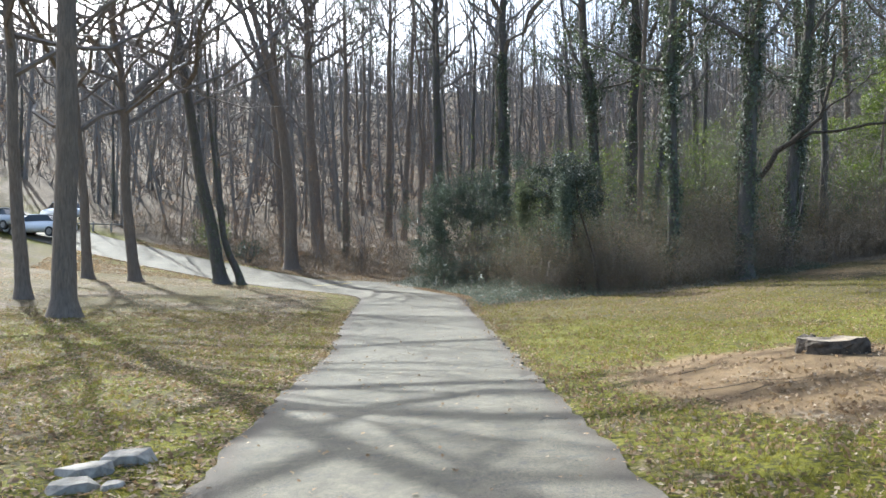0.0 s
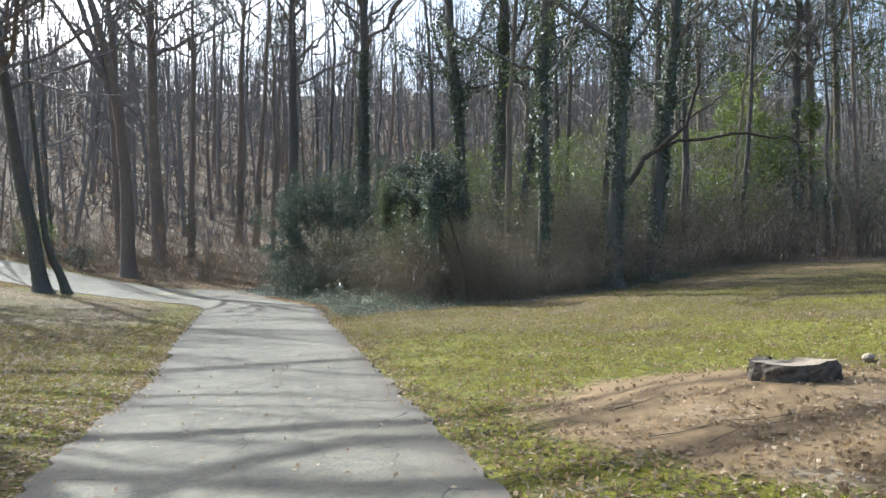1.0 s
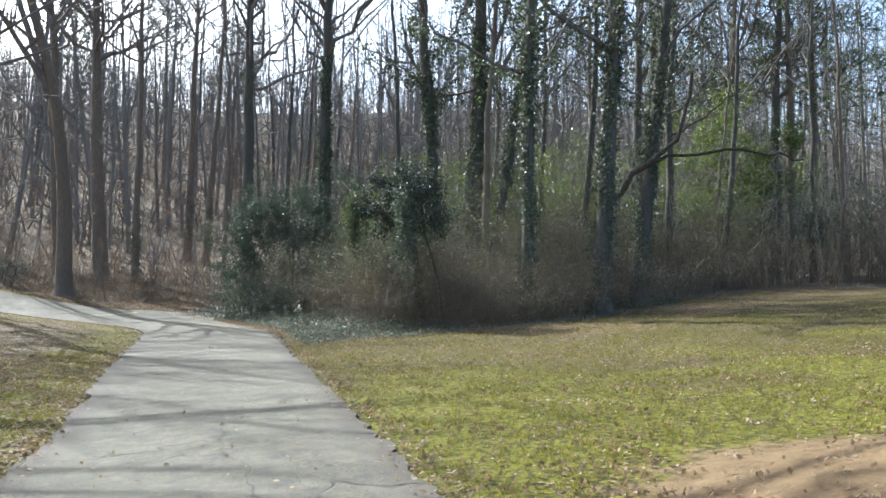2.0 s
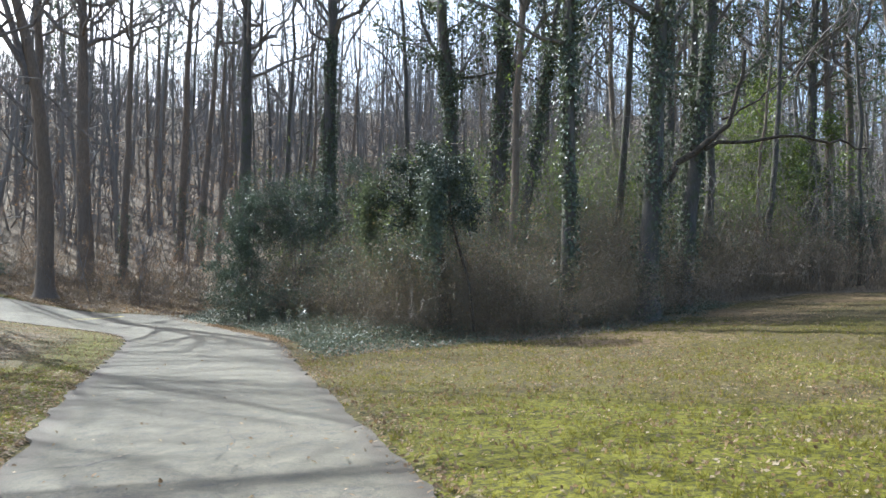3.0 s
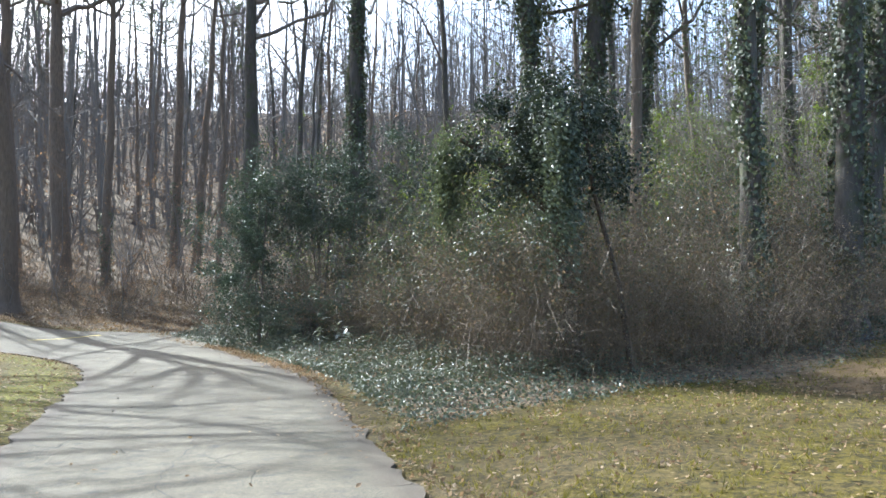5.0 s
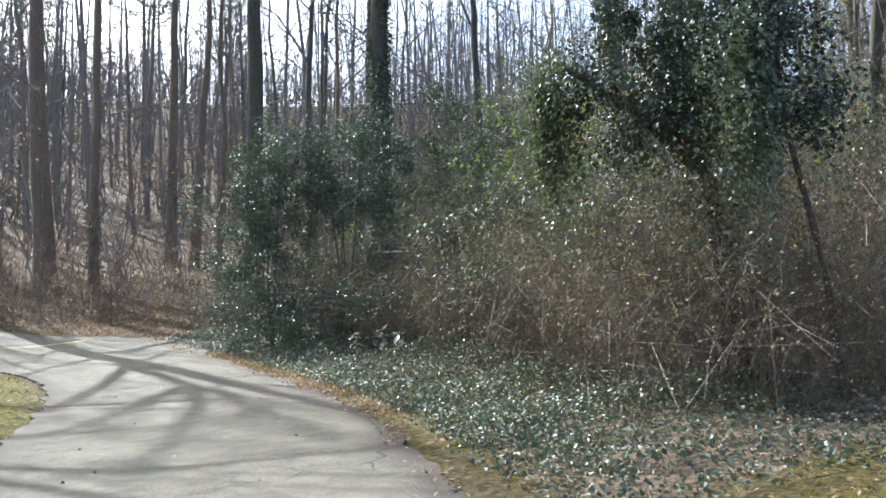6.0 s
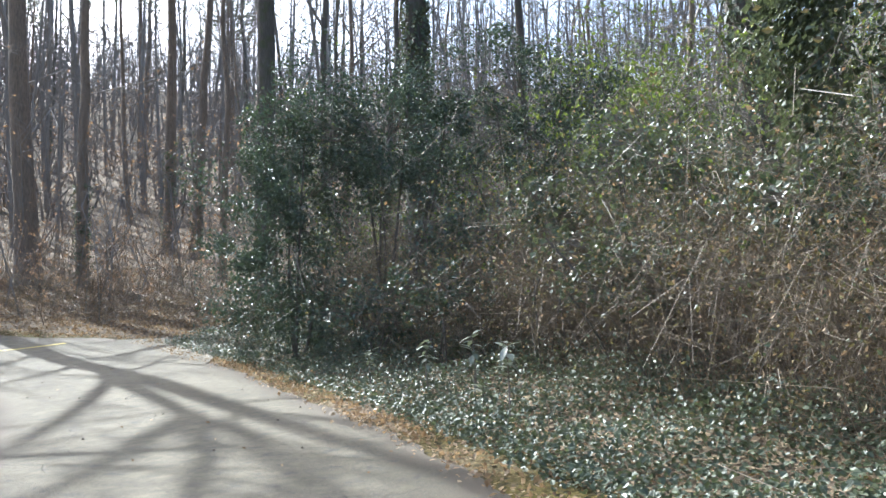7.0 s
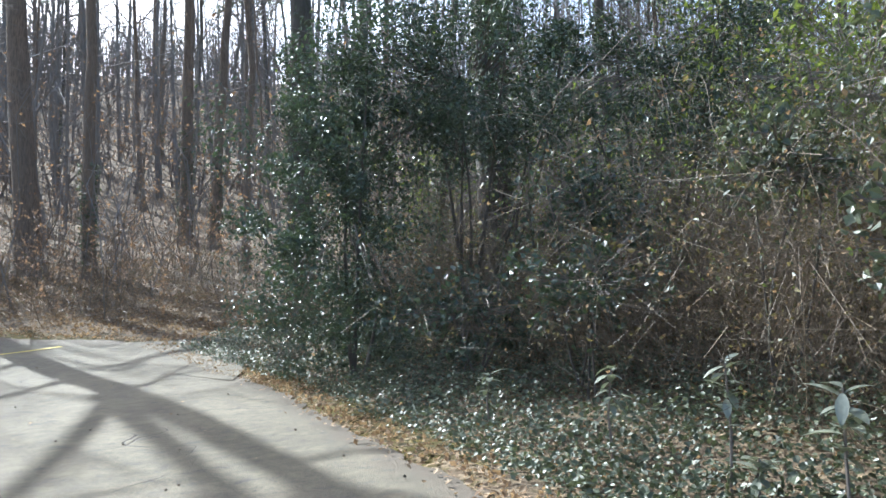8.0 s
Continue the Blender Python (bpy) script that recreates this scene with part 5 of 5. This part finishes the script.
def build_stick(points, radius, seed):
    g = np.random.default_rng(seed)
    root = new("fallen_stick")
    x0, y0 = points[0]
    root.location = (x0, y0, height_at(x0, y0))
    pts = [(x - x0 + g.normal() * 0.02, y - y0 + g.normal() * 0.02, height_at(x, y) - height_at(x0, y0) + radius + 0.008) for x, y in points]
    s = Soup()
    pipe(s, pts, np.linspace(radius, radius * 0.4, len(pts)), 6, 0.1)
    s.make("main_stem", LOG_BARK, root, True)
    for q in np.array(pts[1:-1]):
        e = q + np.array([g.normal() * 0.2, g.normal() * 0.2, 0.01])
        s = Soup()
        tubes(s, q[None], (q + e)[None] / 2, e[None], [radius * 0.45], [radius * 0.2], 2, 4)
        s.make("side_twig", LOG_BARK, root)
    tagged(root, "dark fallen branch lying on bare clay", "branch", "fallen sticks")


build_stick([(4.55, 6.92), (4.74, 6.85), (5.16, 6.75), (5.36, 6.62), (5.72, 6.52)], 0.0045, 1)
build_stick([(4.75, 6.55), (5.09, 6.62), (5.62, 6.42)], 0.004, 2)
build_stick([(4.9, 7.9), (5.2, 7.75), (5.5, 7.8)], 0.005, 3)


def build_stone(x, y, size, turn, seed):
    g = np.random.default_rng(seed)
    bm = bmesh.new()
    for k in range(13):
        a, high = 2 * math.pi * (k + g.uniform(-0.3, 0.3)) / 6.5, k >= 7
        r = g.uniform(0.7, 1.0) if high else g.uniform(0.9, 1.12)
        u, w = 0.5 * math.cos(a) * r, 0.5 * math.sin(a) * r
        bm.verts.new((u * size[0], w * size[1], size[2] * (0.8 + 0.25 * u + 0.3 * g.random()) if high else g.uniform(-0.06, 0.35 * size[2])))
    hull = bmesh.ops.convex_hull(bm, input=bm.verts)
    bmesh.ops.delete(bm, geom=[v for v in hull["geom_interior"] if isinstance(v, bmesh.types.BMVert)], context="VERTS")
    bm.normal_update()
    bmesh.ops.bevel(bm, geom=[e for e in bm.edges if e.calc_face_angle(0) > 0.35], offset=0.004, segments=1, affect="EDGES")
    ob = part("stone", bm, STONE, None)
    ob.matrix_basis = pose(x, y, height_at(x, y), 0, 0, turn)
    tagged(ob, "flat angular grey stone half sunk in leaf litter", "stone", "stones by the drive")


for x, y, size, turn, seed in ((-0.57, 6.72, (0.46, 0.32, 0.075), 5, 1), (-0.82, 6.42, (0.42, 0.26, 0.06), 0, 2), (-0.86, 6.03, (0.4, 0.3, 0.06), 15, 3), (-0.60, 6.0, (0.2, 0.15, 0.04), 50, 4)):
    build_stone(x, y, size, turn, seed)


def ribbon(name, pts, width, mat, parent, lift, label, seed=1):
    g = np.random.default_rng(seed)
    p = np.asarray(pts, float)
    d = unit(np.gradient(p, axis=0))
    nrm = np.stack([-d[:, 1], d[:, 0]], 1)
    w = width * (0.6 + 0.8 * g.random(len(p)))[:, None] / 2
    l, r = p - nrm * w, p + nrm * w
    v = np.concatenate([np.column_stack([q, land(q[:, 0], q[:, 1]) + lift]) for q in (l, r)])
    n = len(p)
    f = [[i, n + i, n + i + 1, i + 1] for i in range(n - 1)]
    return mesh_object(name, v, f, mat, parent, False, label)


def crack_line(x0, y0, length, lean, seed):
    g = np.random.default_rng(seed)
    n = int(length / 0.12)
    dx = np.cumsum(g.normal(size=n) * 0.045 + lean * 0.12)
    return np.stack([x0 + dx, y0 + np.arange(n) * 0.12], 1)


CRACK = plain_material("crack_dark", (0.05, 0.047, 0.043), (0.085, 0.08, 0.072), 8.0, 0.95)
road_ob = bpy.data.objects["road"]
for k, (x, y, ln, lean) in enumerate(((2.5, 7.8, 6.2, 0.24), (3.95, 14.3, 6.5, 0.23), (5.5, 21.0, 4.5, 0.22), (1.9, 8.6, 1.6, 0.6))):
    ribbon("crack", crack_line(x, y, ln, lean, 400 + k), 0.007, CRACK, road_ob, 0.0445, "", 10 + k)
for k, (x, y, dx) in enumerate(((1.6, 11.4, 2.2), (2.6, 15.2, 2.4), (4.0, 19.0, 2.2), (1.3, 9.3, 1.5), (6.6, 29.2, 2.0))):
    g = np.random.default_rng(430 + k)
    t = np.linspace(0, 1, 22)
    ribbon("crack", np.stack([x + dx * t, y + np.cumsum(g.normal(size=22) * 0.04)], 1), 0.006, CRACK, road_ob, 0.0445, "", 30 + k)
mark = ribbon("road_marking", np.stack([np.linspace(6.2, 8.55, 16), np.linspace(45.8, 46.87, 16)], 1), 0.10, YELLOW, None, 0.045, "", 3)
tagged(mark, "faded thin yellow painted line across the asphalt", "road marking", kind="structure")


def gum_balls():
    g = np.random.default_rng(71)
    n = 28
    x, y = g.uniform(5, 11, n * 4), g.uniform(26, 42, n * 4)
    ok = road_distance(x, y) < -0.1
    x, y = x[ok][:n], y[ok][:n]
    s = Soup()
    for px, py in zip(x, y):
        z = float(land(px, py)) + 0.055
        tubes(s, np.array([[px, py, z - 0.018]]), np.array([[px, py, z - 0.012]]), np.array([[px, py, z - 0.004]]), [0.015], [0.008], 2, 6)
    tagged(s.make("gum_balls", LOG_BARK), "small dark seed balls dropped on the asphalt", "seeds", kind="stuff")


gum_balls()


def seedling(x, y, lift, size, turn, seed):
    """A broad-leaved evergreen seedling, each leaf by itself."""
    g = np.random.default_rng(seed)
    root = new("broadleaf_seedling")
    root.matrix_basis = pose(x, y, height_at(x, y), 0, 0, turn)
    s = Soup()
    pipe(s, [(0, 0, -0.05), (0.03, 0.02, lift * 0.5), (0, 0.03, lift)], [0.012, 0.009, 0.006], 5)
    s.make("stem", TWIG, root)
    prof = np.array([0.0, 0.55, 0.9, 1.0, 0.85, 0.5, 0.0])
    u = np.linspace(0, 1, 7)
    for k in range(16):
        az, el = k * 2.4 + g.uniform(-0.6, 0.6), g.uniform(-0.7, 0.8)
        ln, wd = size * g.uniform(0.45, 0.95), size * g.uniform(0.13, 0.19)
        mid = np.stack([u * ln, 0 * u, -0.25 * ln * u ** 2], 1)
        v = np.concatenate([mid + np.stack([0 * u, prof * wd, 0.25 * prof * wd], 1), mid, mid + np.stack([0 * u, -prof * wd, 0.25 * prof * wd], 1)])
        f = [[r * 7 + i, r * 7 + i + 1, (r + 1) * 7 + i + 1, (r + 1) * 7 + i] for r in range(2) for i in range(6)]
        ob = mesh_object("leaf", v, f, SUNLIT_SEEDLING, root, True)
        ob.matrix_basis = pose(0.005, 0.03, lift * (1 - 0.032 * k * g.uniform(0.6, 1.0))) @ Matrix.Rotation(az, 4, "Z") @ Matrix.Rotation(-el, 4, "Y")
    tagged(root, "young evergreen seedling with long glossy leaves", "plant", "evergreen seedlings by the verge")


for k, (x, y, lift, size) in enumerate(((10.9, 31.45, 0.8, 0.19), (10.74, 30.56, 0.78, 0.24), (10.88, 31.2, 0.3, 0.19), (11.0, 32.6, 0.7, 0.18), (11.1, 34.4, 0.5, 0.18))):
    seedling(x, y, lift, size, 40 * k, 500 + k)


def vine(points, radius, seed):
    g = np.random.default_rng(seed)
    s = Soup()
    p = spline(points, 6)
    pipe(s, p + g.normal(size=p.shape) * 0.06, np.linspace(radius, radius * 0.5, len(p)), 5)
    ob = s.make("vine", BRAMBLE, None, True)
    tagged(ob, "bare brown vine arching through the brambles", "vine", "vines in the thicket")


gv = np.random.default_rng(88)
for k in range(14):
    x, y = gv.uniform(12.4, 14.8), gv.uniform(28.5, 37)
    z = float(land(x, y))
    a = gv.uniform(0, 6.28)
    dx, dy = math.cos(a), math.sin(a)
    h = gv.uniform(1.3, 3.6)
    vine([(x, y, z - 0.05), (x + 0.2 * dx, y + 0.2 * dy, z + h * 0.6), (x + 0.9 * dx, y + 0.9 * dy, z + h), (x + 1.9 * dx, y + 1.9 * dy, z + h * gv.uniform(0.6, 1.0)), (x + 2.6 * dx, y + 2.6 * dy, z + h * gv.uniform(0.3, 0.9))], gv.uniform(0.004, 0.007), 600 + k)


def wood_chunk(x, y):
    g = np.random.default_rng(71)
    root = new("wood_chunk")
    root.matrix_basis = pose(x, y, height_at(x, y), 0, 8, 35) @ Matrix.Diagonal((1.0, 0.9, 0.7, 1.0))
    s = Soup()
    pipe(s, [(-0.2, 0, 0.05), (-0.17, 0, 0.05), (-0.08, 0.01, 0.06), (0.06, 0, 0.075), (0.16, -0.02, 0.1), (0.19, -0.02, 0.1)], [0.004, 0.06, 0.075, 0.07, 0.05, 0.004], 9, 0.12)
    s.make("bark", LOG_WOOD, root)
    bm = bmesh.new()
    bmesh.ops.create_icosphere(bm, subdivisions=2, radius=1)
    for q in bm.verts:
        q.co = Vector((q.co.x * 0.03 + 0.16, q.co.y * 0.045 - 0.01, q.co.z * 0.045 + 0.1)) + Vector(g.normal(size=3)) * 0.006
    part("broken_end", bm, LOG_WOOD, root, "pale broken end grain")
    tagged(root, "short broken piece of wood lying on the lawn", "wood")


wood_chunk(9.3, 8.65)


# ---- limbs that reach over the east lawn ----
def reach_limb():
    host = [o for o in bpy.data.objects if o.name.startswith("tree") and o.parent is None and abs(o.location.x - 22.2) < 0.05 and abs(o.location.y - 27.4) < 0.05][0]
    inv = host.matrix_basis.inverted()
    lg = np.random.default_rng(9)
    for pts, r in (([(20.9, 27.1, 3.9), (21.6, 26.8, 4.85), (22.4, 26.2, 5.65), (23.0, 25.8, 6.9), (23.3, 25.7, 8.5)], 0.12), ([(22.2, 26.4, 5.4), (24.0, 25.5, 5.8), (26.1, 24.7, 5.8), (27.5, 24.3, 5.6)], 0.065), ([(22.7, 26.0, 6.2), (24.0, 25.5, 7.2), (25.5, 25.4, 8.3)], 0.04)):
        p = np.array([inv @ (Vector(q) + Vector((0, 0, 0.63)) + Vector(lg.normal(size=3) * 0.07)) for q in spline(pts, 4)])
        s = Soup()
        pipe(s, p, np.linspace(r, r * 0.45, len(p)), 7, 0.06)
        s.make("limb", LOG_BARK, host, True, "thick crooked limb")


reach_limb()


# ---- pines on the crest ----
def pine(x, y, h, seed, low=0.62):
    g = np.random.default_rng(seed)
    root = new("pine_tree")
    root.location = (x, y, float(land(x, y)))
    t = Soup()
    pipe(t, [(0, 0, -0.3), (0.1, 0, h * 0.4), (0.0, 0.1, h * 0.75), (0.1, 0, h)], [0.25, 0.2, 0.14, 0.04], 8, 0.04)
    t.make("trunk", BARK, root, True)
    n = 26
    zz = np.linspace(low, 0.99, n) * h
    az = np.arange(n) * 2.4
    ln = (1.12 - zz / h) * h * 0.28 + 0.6
    e = np.stack([np.cos(az) * ln, np.sin(az) * ln, zz + 0.25 * ln], 1)
    b = np.stack([0 * az, 0 * az, zz], 1)
    s = Soup()
    tubes(s, b, (b + e) / 2, e, 0.05, 0.02, 2, 4)
    s.make("branch_frame", BARK, root)
    k = g.integers(0, n, 4200)
    u = g.uniform(0.35, 1.1, (4200, 1))
    c = b[k] + (e - b)[k] * u + g.normal(size=(4200, 3)) * 0.35
    s = Soup()
    leaves(s, c, g.uniform(0.25, 0.5, 4200), None, 0.1, 0.16)
    s.make("needles", PINE, root)
    tagged(root, "tall pine with a tufted green crown above the wood", "tree", "pines on the crest")


for k, (x, y, h, low) in enumerate(((19.6, 98.0, 22, 0.62), (27.6, 98.0, 19, 0.62), (11.0, 104.0, 19, 0.62), (39.5, 34.0, 19, 0.5), (43.5, 35.5, 21, 0.45), (46.0, 31.0, 18, 0.4), (38.0, 41.0, 20, 0.5))):
    pine(x, y, h, 700 + k, low)


# ---- parking place far up the drive ----
def car(x, y, turn, paint, label):
    root = new("car")
    root.matrix_basis = pose(x, y, float(land(x, y)) + 0.03, 0, 0, turn)
    prof = [(-2.2, 0.35), (-2.25, 0.75), (-2.05, 0.95), (-1.0, 1.02), (1.5, 0.98), (2.15, 0.85), (2.25, 0.55), (2.15, 0.32)]
    bm = bmesh.new()
    side = [[bm.verts.new((px, sy, pz)) for px, pz in prof] for sy in (-0.88, 0.88)]
    bm.faces.new(side[0])
    bm.faces.new(side[1][::-1])
    for i in range(len(prof)):
        j = (i + 1) % len(prof)
        bm.faces.new((side[0][i], side[1][i], side[1][j], side[0][j]))
    bmesh.ops.recalc_face_normals(bm, faces=bm.faces[:])
    bmesh.ops.bevel(bm, geom=bm.edges[:], offset=0.06, segments=2, affect="EDGES")
    part("body", bm, paint, root, "", True)
    cab = [(-1.6, 1.0), (-1.1, 1.42), (0.35, 1.45), (1.05, 0.99)]
    bm = bmesh.new()
    side = [[bm.verts.new((px, sy * (0.8 if pz < 1.2 else 0.66), pz)) for px, pz in cab] for sy in (-1, 1)]
    bm.faces.new(side[0])
    bm.faces.new(side[1][::-1])
    for i in range(len(cab)):
        j = (i + 1) % len(cab)
        bm.faces.new((side[0][i], side[1][i], side[1][j], side[0][j]))
    bmesh.ops.recalc_face_normals(bm, faces=bm.faces[:])
    part("window_glass", bm, GLASS, root)
    bm = bmesh.new()
    bmesh.ops.create_cube(bm, size=1)
    bmesh.ops.scale(bm, vec=(1.5, 1.34, 0.05), verts=bm.verts)
    bmesh.ops.bevel(bm, geom=bm.edges[:], offset=0.02, segments=1, affect="EDGES")
    bmesh.ops.translate(bm, vec=(-0.38, 0, 1.455), verts=bm.verts)
    part("roof", bm, paint, root)
    for wx in (-1.4, 1.38):
        for wy in (-0.82, 0.82):
            bm = bmesh.new()
            bmesh.ops.create_cone(bm, cap_ends=True, segments=20, radius1=0.33, radius2=0.33, depth=0.2)
            bmesh.ops.transform(bm, matrix=pose(wx, wy, 0.33, 90, 0, 0), verts=bm.verts)
            w = part("wheel", bm, RUBBER, root)
            bm = bmesh.new()
            bmesh.ops.create_cone(bm, cap_ends=True, segments=16, radius1=0.2, radius2=0.2, depth=0.22)
            bmesh.ops.transform(bm, matrix=pose(wx, wy, 0.33, 90, 0, 0), verts=bm.verts)
            part("rim", bm, POST, w)
    tagged(root, label, "car", "parked cars")


car(-9.9, 60.6, 150, CAR_WHITE, "white sedan parked at the top of the drive")
car(-12.6, 62.0, 140, CAR_SILVER, "silver car parked at the top of the drive")
car(-9.6, 68.5, 120, CAR_WHITE, "white car parked beyond the trees")


def rail_fence():
    root = new("rail_fence")
    x0, y0, x1, y1 = -9.5, 64.5, -3.6, 67.0
    root.location = (x0, y0, float(land(x0, y0)))
    for k in range(6):
        t = k / 5
        x, y = x0 + (x1 - x0) * t, y0 + (y1 - y0) * t
        bm = bmesh.new()
        bmesh.ops.create_cone(bm, cap_ends=True, segments=10, radius1=0.07, radius2=0.06, depth=0.9)
        bmesh.ops.translate(bm, vec=(x - x0, y - y0, float(land(x, y) - land(x0, y0)) + 0.3), verts=bm.verts)
        part("post", bm, POST, root)
        if k < 5:
            x2, y2 = x0 + (x1 - x0) * (k + 1) / 5, y0 + (y1 - y0) * (k + 1) / 5
            a = np.array([[x - x0, y - y0, float(land(x, y) - land(x0, y0)) + 0.55]])
            b = np.array([[x2 - x0, y2 - y0, float(land(x2, y2) - land(x0, y0)) + 0.55]])
            s = Soup()
            tubes(s, a, (a + b) / 2, b, [0.05], [0.05], 2, 6)
            s.make("rail", POST, root)
    tagged(root, "low weathered timber rail fence beside the parking place", "fence")


rail_fence()
